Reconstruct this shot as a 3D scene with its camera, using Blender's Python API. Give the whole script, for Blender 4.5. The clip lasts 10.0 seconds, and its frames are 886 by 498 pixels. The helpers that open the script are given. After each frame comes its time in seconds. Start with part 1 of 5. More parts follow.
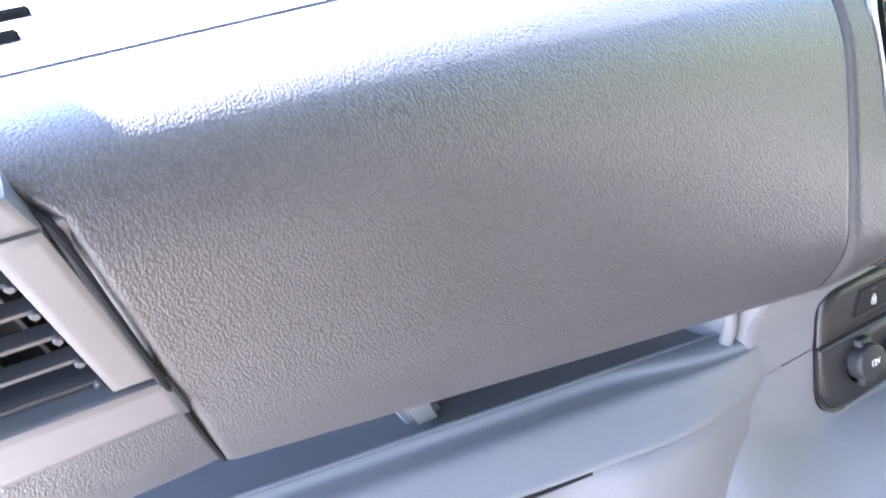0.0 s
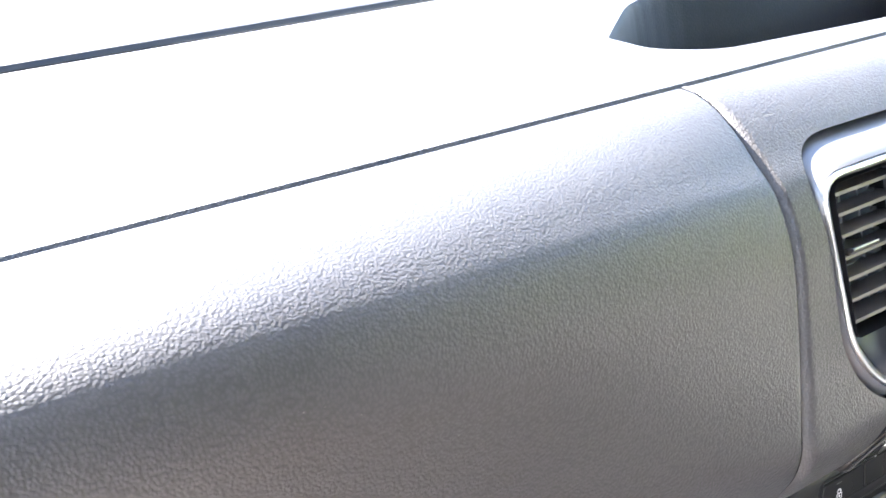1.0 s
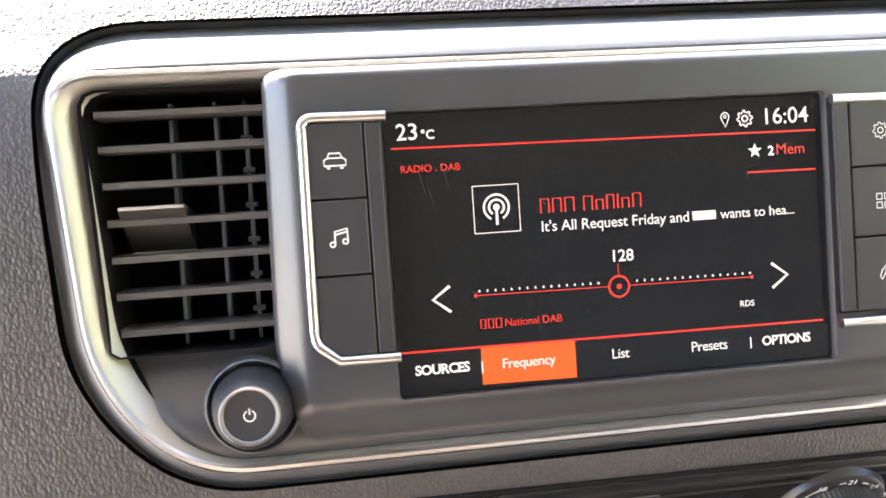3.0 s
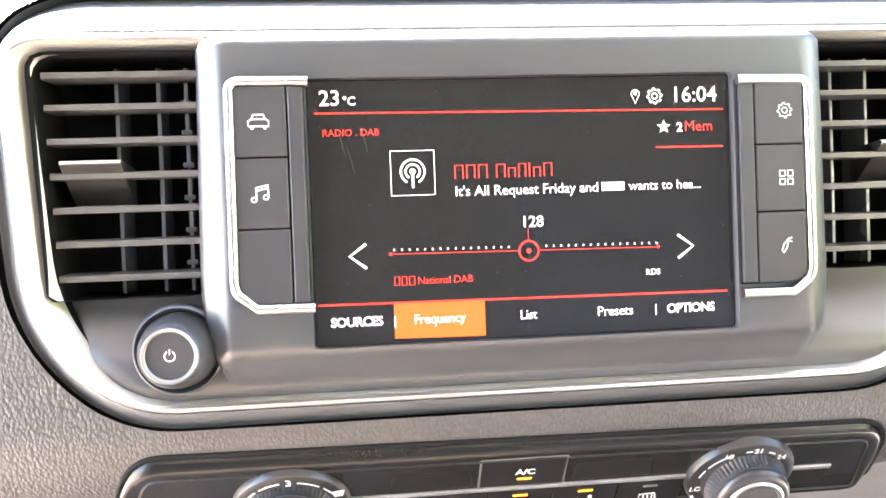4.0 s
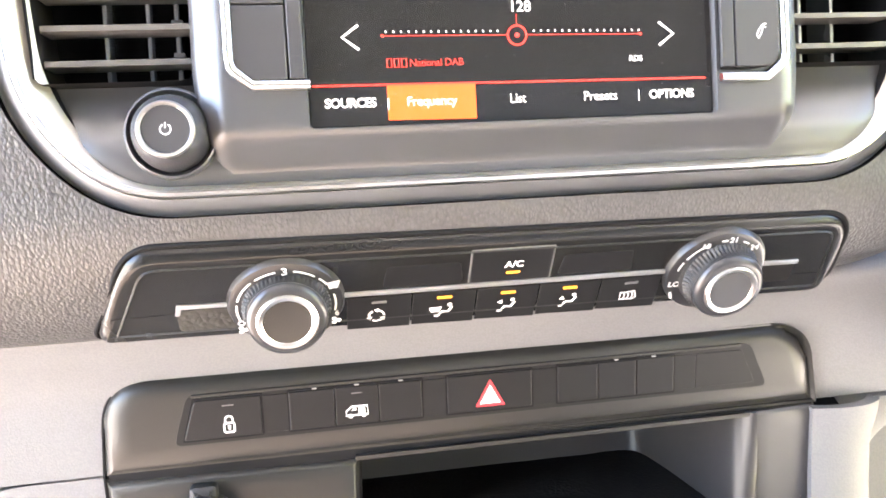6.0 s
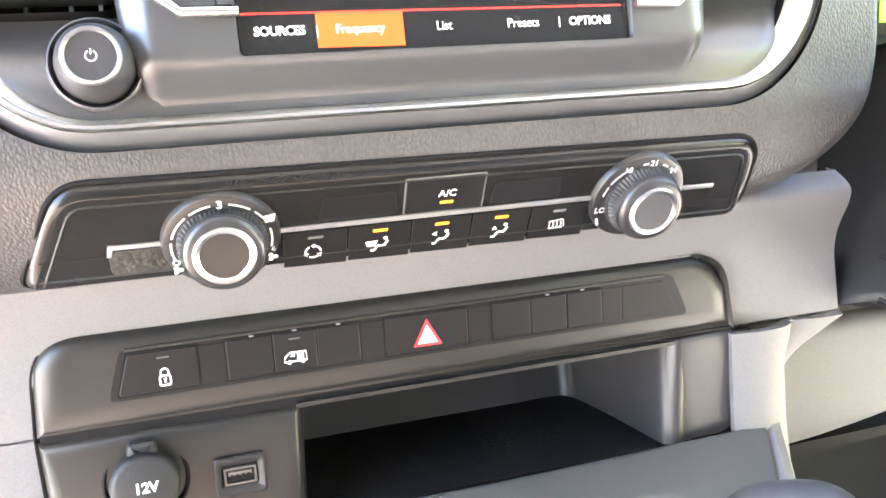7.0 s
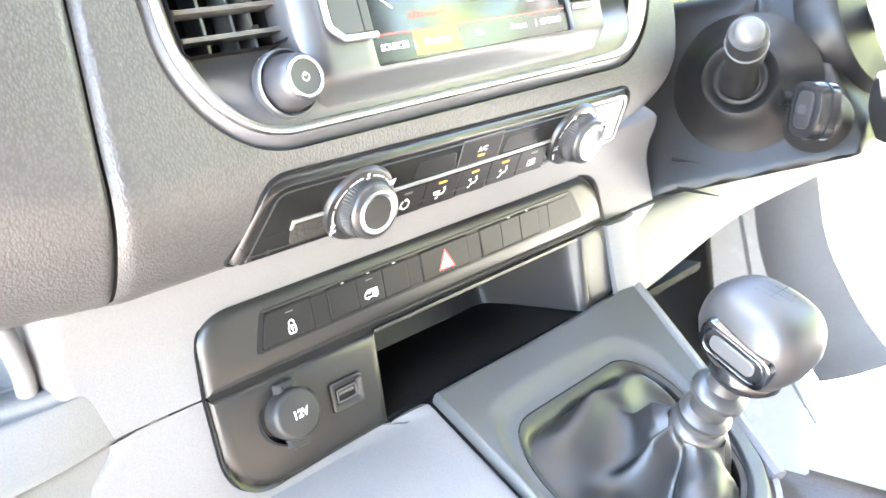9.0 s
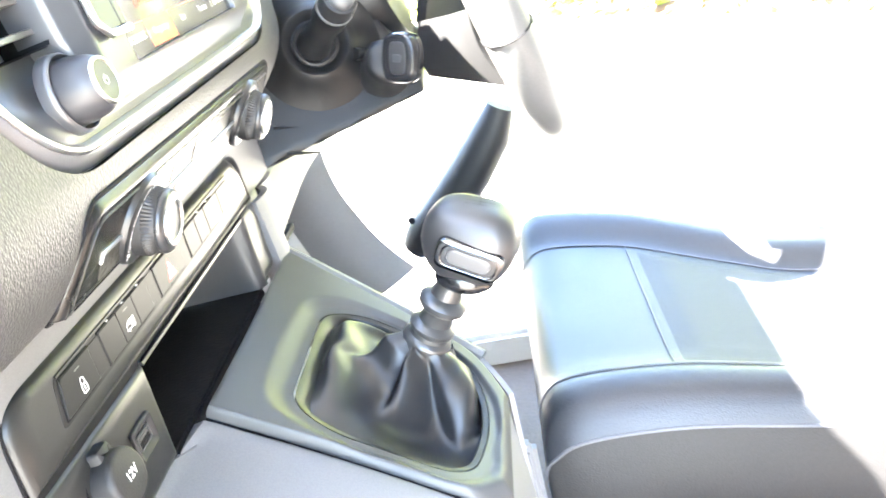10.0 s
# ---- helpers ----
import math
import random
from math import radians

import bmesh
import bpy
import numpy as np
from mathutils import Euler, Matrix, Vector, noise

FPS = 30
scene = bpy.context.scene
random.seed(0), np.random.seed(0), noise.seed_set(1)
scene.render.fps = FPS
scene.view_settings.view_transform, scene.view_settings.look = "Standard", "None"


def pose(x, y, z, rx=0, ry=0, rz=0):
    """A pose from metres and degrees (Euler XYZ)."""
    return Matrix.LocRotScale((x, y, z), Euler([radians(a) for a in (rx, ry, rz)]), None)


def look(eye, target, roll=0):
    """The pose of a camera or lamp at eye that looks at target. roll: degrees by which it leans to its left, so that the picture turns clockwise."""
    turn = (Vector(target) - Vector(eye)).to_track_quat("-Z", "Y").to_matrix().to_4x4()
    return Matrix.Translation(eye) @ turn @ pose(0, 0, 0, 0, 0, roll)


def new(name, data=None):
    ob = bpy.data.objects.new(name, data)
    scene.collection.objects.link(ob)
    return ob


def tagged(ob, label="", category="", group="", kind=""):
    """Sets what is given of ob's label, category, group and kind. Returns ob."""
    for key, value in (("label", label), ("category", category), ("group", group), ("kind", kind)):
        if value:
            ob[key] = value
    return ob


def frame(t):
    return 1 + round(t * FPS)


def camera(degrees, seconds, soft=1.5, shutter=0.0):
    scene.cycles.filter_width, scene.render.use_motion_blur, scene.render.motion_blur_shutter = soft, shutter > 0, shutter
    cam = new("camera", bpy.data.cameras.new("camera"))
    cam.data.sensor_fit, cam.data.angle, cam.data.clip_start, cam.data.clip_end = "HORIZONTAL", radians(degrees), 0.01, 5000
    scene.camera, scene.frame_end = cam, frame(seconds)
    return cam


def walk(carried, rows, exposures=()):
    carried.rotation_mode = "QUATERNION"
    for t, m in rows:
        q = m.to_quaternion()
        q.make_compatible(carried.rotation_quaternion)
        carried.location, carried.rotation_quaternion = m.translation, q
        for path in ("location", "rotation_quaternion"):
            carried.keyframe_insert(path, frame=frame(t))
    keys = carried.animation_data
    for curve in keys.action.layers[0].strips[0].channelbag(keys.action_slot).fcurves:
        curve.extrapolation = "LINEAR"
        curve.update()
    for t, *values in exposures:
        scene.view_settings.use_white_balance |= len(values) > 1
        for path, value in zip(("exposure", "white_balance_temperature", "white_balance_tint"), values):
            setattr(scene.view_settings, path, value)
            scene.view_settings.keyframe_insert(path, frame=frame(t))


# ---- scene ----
cam = camera(56.1, 10.0, soft=1.6, shutter=0.15)
PATH = [
    (0, (-0.616, -0.297, 0.964), (0.167, 1.375, 0.196), -10.7),
    (0.2, (-0.617, -0.267, 0.969), (0.178, 1.43, 0.27), -10.6),
    (0.4, (-0.598, -0.26, 0.99), (0.169, 1.468, 0.335), -10.5),
    (0.6, (-0.596, -0.241, 1.007), (0.281, 1.447, 0.389), -9.6),
    (0.8, (-0.564, -0.251, 1.006), (0.29, 1.45, 0.393), -9.6),
    (1, (-0.533, -0.258, 1.005), (0.312, 1.444, 0.384), -8.8),
    (1.2, (-0.499, -0.267, 1.003), (0.303, 1.459, 0.386), -8.4),
    (1.5, (-0.432, -0.292, 0.99), (0.241, 1.488, 0.375), -7.7),
    (1.8, (-0.318, -0.325, 0.951), (0.222, 1.518, 0.392), -6.6),
    (2, (-0.257, -0.327, 0.929), (0.208, 1.536, 0.368), -5.7),
    (2.5, (-0.152, -0.296, 0.892), (0.242, 1.608, 0.426), -3.8),
    (3, (-0.093, -0.266, 0.866), (0.177, 1.684, 0.514), -2.7),
    (3.2, (-0.077, -0.268, 0.861), (0.155, 1.69, 0.524), -2.3),
    (4.3, (-0.058, -0.294, 0.846), (0.157, 1.67, 0.534), -1.1),
    (4.5, (-0.057, -0.292, 0.843), (0.15, 1.671, 0.523), -1.1),
    (5, (-0.076, -0.286, 0.82), (0.109, 1.68, 0.502), -1.1),
    (5.5, (-0.073, -0.29, 0.799), (0.139, 1.671, 0.467), -1.2),
    (6, (-0.083, -0.304, 0.784), (0.276, 1.626, 0.399), -1.8),
    (6.2, (-0.086, -0.308, 0.78), (0.343, 1.605, 0.386), -2.4),
    (7.3, (-0.109, -0.315, 0.752), (0.494, 1.555, 0.375), -3.7),
    (7.5, (-0.131, -0.33, 0.754), (0.51, 1.525, 0.368), -3.9),
    (8, (-0.178, -0.364, 0.742), (0.585, 1.44, 0.342), -5.0),
    (8.5, (-0.237, -0.366, 0.752), (0.672, 1.356, 0.295), -6.0),
    (9, (-0.333, -0.33, 0.785), (0.941, 1.125, 0.272), -9.1),
    (9.4, (-0.374, -0.253, 0.804), (1.231, 0.762, 0.177), -11.4),
    (9.7, (-0.401, -0.215, 0.808), (1.352, 0.442, 0.105), -13.1),
    (10, (-0.43, -0.171, 0.814), (1.385, 0.093, 0.014), -13.8),
]
EXPOSURE = [(0.0, 5.18, 5700, 17), (0.6, 4.9, 5950, 15), (1.5, 4.2, 6450, 13), (2.0, 3.93, 6650, 14), (2.6, 4.05, 6850, 15), (3.2, 4.95, 7050, 17), (4.3, 6.04, 6950, 17), (5.4, 6.22, 6950, 17), (6.2, 6.13, 6950, 17), (7.5, 6.11, 6550, 13), (8.5, 6.33, 6380, 10), (9.3, 6.45, 6600, 10), (10.0, 6.05, 6650, 9)]
walk(cam, [(t, look(e, g, r)) for t, e, g, r in PATH], EXPOSURE)

# ---- light ----
world = bpy.data.worlds.new("sky")
scene.world = world
world.use_nodes = True
SUN_EL, SUN_AZ = radians(48.7), radians(-38)      # azimuth from straight ahead, to the left
nt = world.node_tree
sky = nt.nodes.new("ShaderNodeTexSky")
sky.sky_type, sky.sun_disc = "NISHITA", False
sky.sun_elevation, sky.sun_rotation = SUN_EL, SUN_AZ
nt.nodes["Background"].inputs["Strength"].default_value = 0.09
nt.links.new(sky.outputs[0], nt.nodes["Background"].inputs["Color"])
sun = bpy.data.lights.new("sun", "SUN")
sun.energy, sun.angle, sun.color = 5.0, radians(0.6), (1.0, 0.95, 0.87)
sun_ob = new("sun", sun)
sd = Vector((math.sin(SUN_AZ) * math.cos(SUN_EL), math.cos(SUN_AZ) * math.cos(SUN_EL), math.sin(SUN_EL)))
sun_ob.matrix_world = look(sd * 20, (0, 0, 0))


# ---- materials ----
def base_mat(name, color, rough=0.5, metal=0.0, spec=0.5):
    m = bpy.data.materials.new(name)
    m.use_nodes = True
    b = m.node_tree.nodes["Principled BSDF"]
    b.inputs["Base Color"].default_value = (*color, 1)
    b.inputs["Roughness"].default_value = rough
    b.inputs["Metallic"].default_value = metal
    b.inputs["Specular IOR Level"].default_value = spec
    return m, m.node_tree, b


def plastic(name, color, rough=0.5, grain=0.0, size=700.0, stretch=(1, 1, 1), spec=0.5, vary=0.12, metal=0.0, dust=0.0):
    """Moulded plastic: colour drifts a little, gloss varies, fine leather grain as relief, with pit shade in the
    colour.
    """
    m, t, b = base_mat(name, color, rough, metal, spec)
    tc = t.nodes.new("ShaderNodeTexCoord")
    mp = t.nodes.new("ShaderNodeMapping")
    mp.inputs["Scale"].default_value = stretch
    t.links.new(tc.outputs["Object"], mp.inputs[0])
    n1 = t.nodes.new("ShaderNodeTexNoise")
    n1.inputs["Scale"].default_value, n1.inputs["Detail"].default_value = 14, 4
    t.links.new(tc.outputs["Object"], n1.inputs["Vector"])
    mx = t.nodes.new("ShaderNodeMix")
    mx.data_type = "RGBA"
    mx.inputs["A"].default_value = (*[c * (1 - vary) for c in color], 1)
    mx.inputs["B"].default_value = (*[min(1, c * (1 + vary)) for c in color], 1)
    t.links.new(n1.outputs["Fac"], mx.inputs["Factor"])
    col = mx.outputs["Result"]
    if dust:
        v = t.nodes.new("ShaderNodeTexVoronoi")
        v.inputs["Scale"].default_value = 130
        t.links.new(tc.outputs["Object"], v.inputs["Vector"])
        r = t.nodes.new("ShaderNodeValToRGB")
        r.color_ramp.elements[0].position, r.color_ramp.elements[0].color = 0.0, (1, 1, 1, 1)
        r.color_ramp.elements[1].position, r.color_ramp.elements[1].color = dust, (0, 0, 0, 1)
        t.links.new(v.outputs["Distance"], r.inputs[0])
        m2 = t.nodes.new("ShaderNodeMix")
        m2.data_type = "RGBA"
        m2.inputs["B"].default_value = (0.45, 0.43, 0.4, 1)
        t.links.new(r.outputs["Color"], m2.inputs["Factor"])
        t.links.new(col, m2.inputs["A"])
        col = m2.outputs["Result"]
    pit_shade = t.nodes.new("ShaderNodeMix")
    pit_shade.data_type, pit_shade.blend_type = "RGBA", "MULTIPLY"
    pit_shade.inputs["Factor"].default_value = min(1.0, grain)
    pit_shade.inputs["B"].default_value = (1, 1, 1, 1)
    t.links.new(col, pit_shade.inputs["A"])
    t.links.new(pit_shade.outputs["Result"], b.inputs["Base Color"])
    mr = t.nodes.new("ShaderNodeMapRange")
    mr.inputs["To Min"].default_value, mr.inputs["To Max"].default_value = rough - 0.06, rough + 0.08
    t.links.new(n1.outputs["Fac"], mr.inputs["Value"])
    t.links.new(mr.outputs[0], b.inputs["Roughness"])
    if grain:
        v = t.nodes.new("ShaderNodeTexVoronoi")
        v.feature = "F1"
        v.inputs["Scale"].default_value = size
        w = t.nodes.new("ShaderNodeTexNoise")
        w.inputs["Scale"].default_value, w.inputs["Detail"].default_value = size * 0.5, 2
        wm = t.nodes.new("ShaderNodeVectorMath")
        wm.operation = "MULTIPLY_ADD"
        wm.inputs[1].default_value = (0.8 / size,) * 3
        t.links.new(mp.outputs[0], w.inputs["Vector"])
        t.links.new(w.outputs["Color"], wm.inputs[0])
        t.links.new(mp.outputs[0], wm.inputs[2])
        t.links.new(wm.outputs[0], v.inputs["Vector"])
        n = t.nodes.new("ShaderNodeTexNoise")
        n.inputs["Scale"].default_value, n.inputs["Detail"].default_value = size * 2.2, 3
        t.links.new(mp.outputs[0], n.inputs["Vector"])
        ad = t.nodes.new("ShaderNodeMath")
        ad.operation = "MULTIPLY_ADD"
        ad.inputs[1].default_value = 0.35
        t.links.new(n.outputs["Fac"], ad.inputs[0])
        t.links.new(v.outputs["Distance"], ad.inputs[2])
        # darkens the base colour in the pits, where tiny shadows would lie
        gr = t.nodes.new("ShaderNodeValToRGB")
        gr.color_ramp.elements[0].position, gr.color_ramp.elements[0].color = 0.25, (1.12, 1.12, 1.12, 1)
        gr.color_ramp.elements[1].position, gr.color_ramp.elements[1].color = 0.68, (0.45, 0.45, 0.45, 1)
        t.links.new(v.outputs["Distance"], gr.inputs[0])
        t.links.new(gr.outputs["Color"], pit_shade.inputs["B"])
        inv = t.nodes.new("ShaderNodeMath")
        inv.operation = "MULTIPLY"
        inv.inputs[1].default_value = -1.0
        t.links.new(ad.outputs[0], inv.inputs[0])
        bp = t.nodes.new("ShaderNodeBump")
        bp.inputs["Strength"].default_value, bp.inputs["Distance"].default_value = grain, 0.45 / size
        t.links.new(inv.outputs[0], bp.inputs["Height"])
        t.links.new(bp.outputs[0], b.inputs["Normal"])
    return m


def glow(name, color, power):
    m, t, b = base_mat(name, (0.01, 0.01, 0.01), 0.3)
    b.inputs["Emission Color"].default_value = (*color, 1)
    b.inputs["Emission Strength"].default_value = power
    return m


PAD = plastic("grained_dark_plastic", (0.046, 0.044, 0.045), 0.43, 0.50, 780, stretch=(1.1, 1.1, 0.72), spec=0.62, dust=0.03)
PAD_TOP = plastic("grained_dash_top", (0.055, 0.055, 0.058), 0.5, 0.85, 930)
GREY = plastic("light_grey_plastic", (0.136, 0.136, 0.142), 0.55, 0.16, 1100, spec=0.4, vary=0.05)
SATIN = plastic("satin_dark_plastic", (0.046, 0.047, 0.051), 0.33, 0.05, 1800, spec=0.75)
SWITCH = plastic("switch_panel_plastic", (0.015, 0.015, 0.0145), 0.36, 0.10, 1600, spec=0.42)
BUTTON = plastic("button_plastic", (0.009, 0.009, 0.010), 0.40, 0.04, 2000, spec=0.22)
GLOSS = plastic("piano_black", (0.012, 0.012, 0.013), 0.16)
# black of joints and gaps, and painted shade inside hollows
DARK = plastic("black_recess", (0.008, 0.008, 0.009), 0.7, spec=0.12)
SLAT = plastic("vent_slat_plastic", (0.080, 0.075, 0.070), 0.34)
TABMAT = plastic("tab_satin_black", (0.030, 0.028, 0.027), 0.28, vary=0.3)
CHROME = plastic("satin_chrome", (0.74, 0.73, 0.71), 0.28, metal=1.0, vary=0.04)
BEVEL = plastic("champagne_satin", (0.40, 0.38, 0.34), 0.38, metal=0.55, vary=0.04)
SILVER = plastic("silver_paint", (0.42, 0.42, 0.42), 0.30, metal=0.75, vary=0.04)
RUBBER = plastic("black_rubber", (0.011, 0.011, 0.012), 0.55, 0.12, 900)
MAT = plastic("mat_and_well_black", (0.007, 0.007, 0.008), 0.6, 0.2, 500, spec=0.15)
LEATHER = plastic("gaiter_leatherette", (0.014, 0.014, 0.015), 0.38, 0.10, 1100)
KNOB = plastic("knob_soft_silver", (0.066, 0.066, 0.069), 0.44, 0.05, 1500, metal=0.7)
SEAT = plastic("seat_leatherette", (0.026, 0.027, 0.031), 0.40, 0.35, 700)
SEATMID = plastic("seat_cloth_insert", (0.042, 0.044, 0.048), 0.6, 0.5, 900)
STITCH = plastic("grey_piping", (0.09, 0.09, 0.10), 0.6)
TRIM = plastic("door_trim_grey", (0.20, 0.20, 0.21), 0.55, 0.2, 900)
ROOF = plastic("headlining_cloth", (0.56, 0.555, 0.54), 0.9, 0.4, 900)
CARPET = plastic("floor_rubber", (0.13, 0.10, 0.08), 0.8, 0.5, 400)
VANE = plastic("vane_plastic", (0.22, 0.23, 0.24), 0.25, metal=0.4)
BODY = plastic("van_body_paint", (0.62, 0.62, 0.62), 0.25)
WHITE = plastic("white_print", (0.75, 0.75, 0.75), 0.5)
RED = plastic("red_print", (0.62, 0.03, 0.04), 0.4)
METAL = plastic("contact_metal", (0.55, 0.5, 0.42), 0.25, metal=1.0)
PRINT = plastic("dim_print", (0.10, 0.10, 0.10), 0.5)
AMBER = glow("amber_led", (1.0, 0.36, 0.03), 0.075)
UI_WHITE = glow("display_white", (1.0, 0.98, 0.95), 0.050)
UI_RED = glow("display_red", (1.0, 0.045, 0.03), 0.050)
UI_ORANGE = glow("display_orange", (1.0, 0.115, 0.014), 0.062)
UI_BLACK = glow("display_black", (0.6, 0.6, 0.62), 0.0003)
for _m in (UI_BLACK,):
    _b = _m.node_tree.nodes["Principled BSDF"]
    _b.inputs["Roughness"].default_value = 0.10
    _b.inputs["IOR"].default_value = 1.45


COLUMN = plastic("column_black", (0.008, 0.008, 0.0085), 0.38, 0.10, 1300, spec=0.26)
CLIM = plastic("heater_panel_gloss", (0.010, 0.0098, 0.0096), 0.24, 0.03, 1600, spec=0.36)
DIALLIP = plastic("dial_lip_satin", (0.038, 0.038, 0.040), 0.28, metal=0.3)
# the fascia's satin, paler and bluer to stand for reflected sky
HOODMAT = plastic("hood_satin_sky_tone", (0.075, 0.077, 0.083), 0.38, 0.10, 1600, spec=0.95)
DIALMAT = plastic("dial_skirt_plastic", (0.018, 0.018, 0.019), 0.30, 0.04, 1800, spec=0.4)
# one plastic in two colours: the shaded cubby wall, then the lit end post
CUBBYIN = plastic("cubby_plastic_shaded", (0.024, 0.023, 0.024), 0.42, 0.08, 1500)
CUBBY = plastic("cubby_plastic_lit", (0.050, 0.048, 0.050), 0.42, 0.08, 1500)
LIP = plastic("knob_lip_satin", (0.085, 0.085, 0.088), 0.30, metal=0.4)
ENDBAR = plastic("end_bar_satin", (0.085, 0.080, 0.078), 0.45, metal=0.25)
ENDSLAT = plastic("end_slat_plastic", (0.030, 0.029, 0.029), 0.36, 0.05, 1800)
WORN = plastic("scuffed_window", (0.024, 0.023, 0.019), 0.6, 0.5, 400, vary=0.6)
# for unseen cab walls, kept dark to dim what the screen mirrors
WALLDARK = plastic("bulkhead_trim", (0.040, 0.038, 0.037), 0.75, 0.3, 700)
# seat leatherette again, with the shade of its side in the colour
SEATSIDE = plastic("seat_side_shaded", (0.013, 0.013, 0.014), 0.45, 0.35, 700, spec=0.3)
RINGMAT = plastic("knob_ring_satin", (0.50, 0.49, 0.47), 0.30, metal=1.0, vary=0.05)
BLACKCHROME = plastic("dark_chrome", (0.13, 0.13, 0.135), 0.12, metal=1.0, vary=0.03)
KEYCAP = plastic("key_matt", (0.028, 0.028, 0.031), 0.42, 0.05, 2000)
DUST = plastic("dust", (0.16, 0.155, 0.15), 0.8)


# ---- building helpers ----
def part(name, bm, material, parent=None, label="", smooth=40):
    me = bpy.data.meshes.new(name)
    bm.to_mesh(me)
    bm.free()
    me.materials.append(material)
    if smooth:
        me.shade_smooth()
        me.set_sharp_from_angle(angle=radians(smooth))
    ob = new(name, me)
    if parent is not None:
        ob.parent = parent
    if label:
        tagged(ob, label)
    return ob


def thing(name, label, category, group="", kind=""):
    return tagged(new(name), label, category, group, kind)


def frame_mat(o, v):
    u, v = Vector((1, 0, 0)), Vector(v).normalized()
    w = u.cross(v)
    m = Matrix((u, v, w)).transposed().to_4x4()
    m.translation = Vector(o)
    return m


MM = Matrix.Scale(0.001, 4)
F = frame_mat((0.003, 0, 0.8155), (0, 0.139, 0.990)) @ MM      # radio fascia, millimetres
C = frame_mat((0, 0.0115, 0.706), (0, -0.527, 0.85)) @ MM      # climate panel
H = frame_mat((0, 0.055, 0.640), (0, 0, 1)) @ MM               # switch row


def rounded(pts, radii, seg=6):
    """A closed outline with its corners rounded."""
    out, n = [], len(pts)
    if not isinstance(radii, (list, tuple)):
        radii = [radii] * n
    for i in range(n):
        p, a, b = Vector(pts[i]), Vector(pts[i - 1]), Vector(pts[(i + 1) % n])
        r = min(radii[i], (a - p).length * 0.49, (b - p).length * 0.49)
        if r <= 0:
            out.append(p)
            continue
        p0, p1 = p + (a - p).normalized() * r, p + (b - p).normalized() * r
        for k in range(seg + 1):
            t = k / seg
            out.append(p0 * (1 - t) ** 2 + p * 2 * t * (1 - t) + p1 * t * t)
    return [Vector((q.x, q.y)) for q in out]


def box2(x0, x1, y0, y1, r=0.0, seg=4):
    return rounded([(x0, y0), (x1, y0), (x1, y1), (x0, y1)], r, seg)


def resample(o, n):
    """n points at even steps along the outline, from the one nearest to straight left."""
    c = sum(o, Vector((0, 0))) / len(o)
    m = len(o)
    seg = [(o[(i + 1) % m] - o[i]).length for i in range(m)]
    area = sum(o[i].x * o[(i + 1) % m].y - o[(i + 1) % m].x * o[i].y for i in range(m))
    if area < 0:
        o = o[::-1]
        seg = [(o[(i + 1) % m] - o[i]).length for i in range(m)]
    total = sum(seg)
    out, i, acc = [], 0, 0.0
    for k in range(n):
        d = total * k / n
        while acc + seg[i] < d - 1e-9:
            acc += seg[i]
            i = (i + 1) % m
        f = (d - acc) / max(seg[i], 1e-9)
        out.append(o[i].lerp(o[(i + 1) % m], f))
    s = min(range(n), key=lambda j: abs(math.atan2(-(out[j] - c).y, -(out[j] - c).x)))
    return out[s:] + out[:s]


def inset(o, d):
    """The outline moved inwards by d."""
    m, out = len(o), []
    area = sum(o[i].x * o[(i + 1) % m].y - o[(i + 1) % m].x * o[i].y for i in range(m))
    s = 1 if area > 0 else -1
    for i in range(m):
        a, b = o[i] - o[i - 1], o[(i + 1) % m] - o[i]
        if a.length < 1e-9:
            a = b
        if b.length < 1e-9:
            b = a
        na, nb = Vector((-a.y, a.x)).normalized() * s, Vector((-b.y, b.x)).normalized() * s
        k = na + nb
        q = k / max(0.35, k.length_squared / 2) if k.length > 1e-6 else na
        out.append(o[i] + q * d)
    # where a corner folds over itself, pull it to the crossing of its two sides
    back = [(out[(i + 1) % m] - out[i]).dot(o[(i + 1) % m] - o[i]) < 0 for i in range(m)]
    if any(back) and not all(back):
        i0 = next(i for i in range(m) if back[i] and not back[i - 1])
        k = 0
        while k < m:
            i = (i0 + k) % m
            if not back[i]:
                k += 1
                continue
            n = 0
            while back[(i + n) % m] and n < m:
                n += 1
            a, b = out[i], out[(i + n) % m]
            da, db = o[i] - o[i - 1], o[(i + n + 1) % m] - o[(i + n) % m]
            den = da.x * db.y - da.y * db.x
            x = (a + b) / 2
            if abs(den) > 1e-9:
                t = ((b.x - a.x) * db.y - (b.y - a.y) * db.x) / den
                y = a + da * t
                if (y - x).length < 3 * abs(d) + 1e-6:
                    x = y
            for r in range(n + 1):
                out[(i + r) % m] = x.copy()
            k += n
    return out


def rings(bm, loops, M, close_first=False, close_last=True):
    """Loops of (outline, w): skinned one to the next."""
    vs = []
    for o, w in loops:
        vs.append([bm.verts.new(M @ Vector((p.x, p.y, w(p) if callable(w) else w))) for p in o])
    for a, b in zip(vs, vs[1:]):
        n = len(a)
        for i in range(n):
            j = (i + 1) % n
            bm.faces.new((a[i], a[j], b[j], b[i]))
    if close_last:
        last = [v for i, v in enumerate(vs[-1]) if (v.co - vs[-1][i - 1].co).length > 1e-7]
        bm.faces.new(last if len(last) > 2 else vs[-1])
    if close_first:
        bm.faces.new(vs[0][::-1])
    return vs


def ccw(o):
    m = len(o)
    area = sum(o[i].x * o[(i + 1) % m].y - o[(i + 1) % m].x * o[i].y for i in range(m))
    return o if area > 0 else o[::-1]


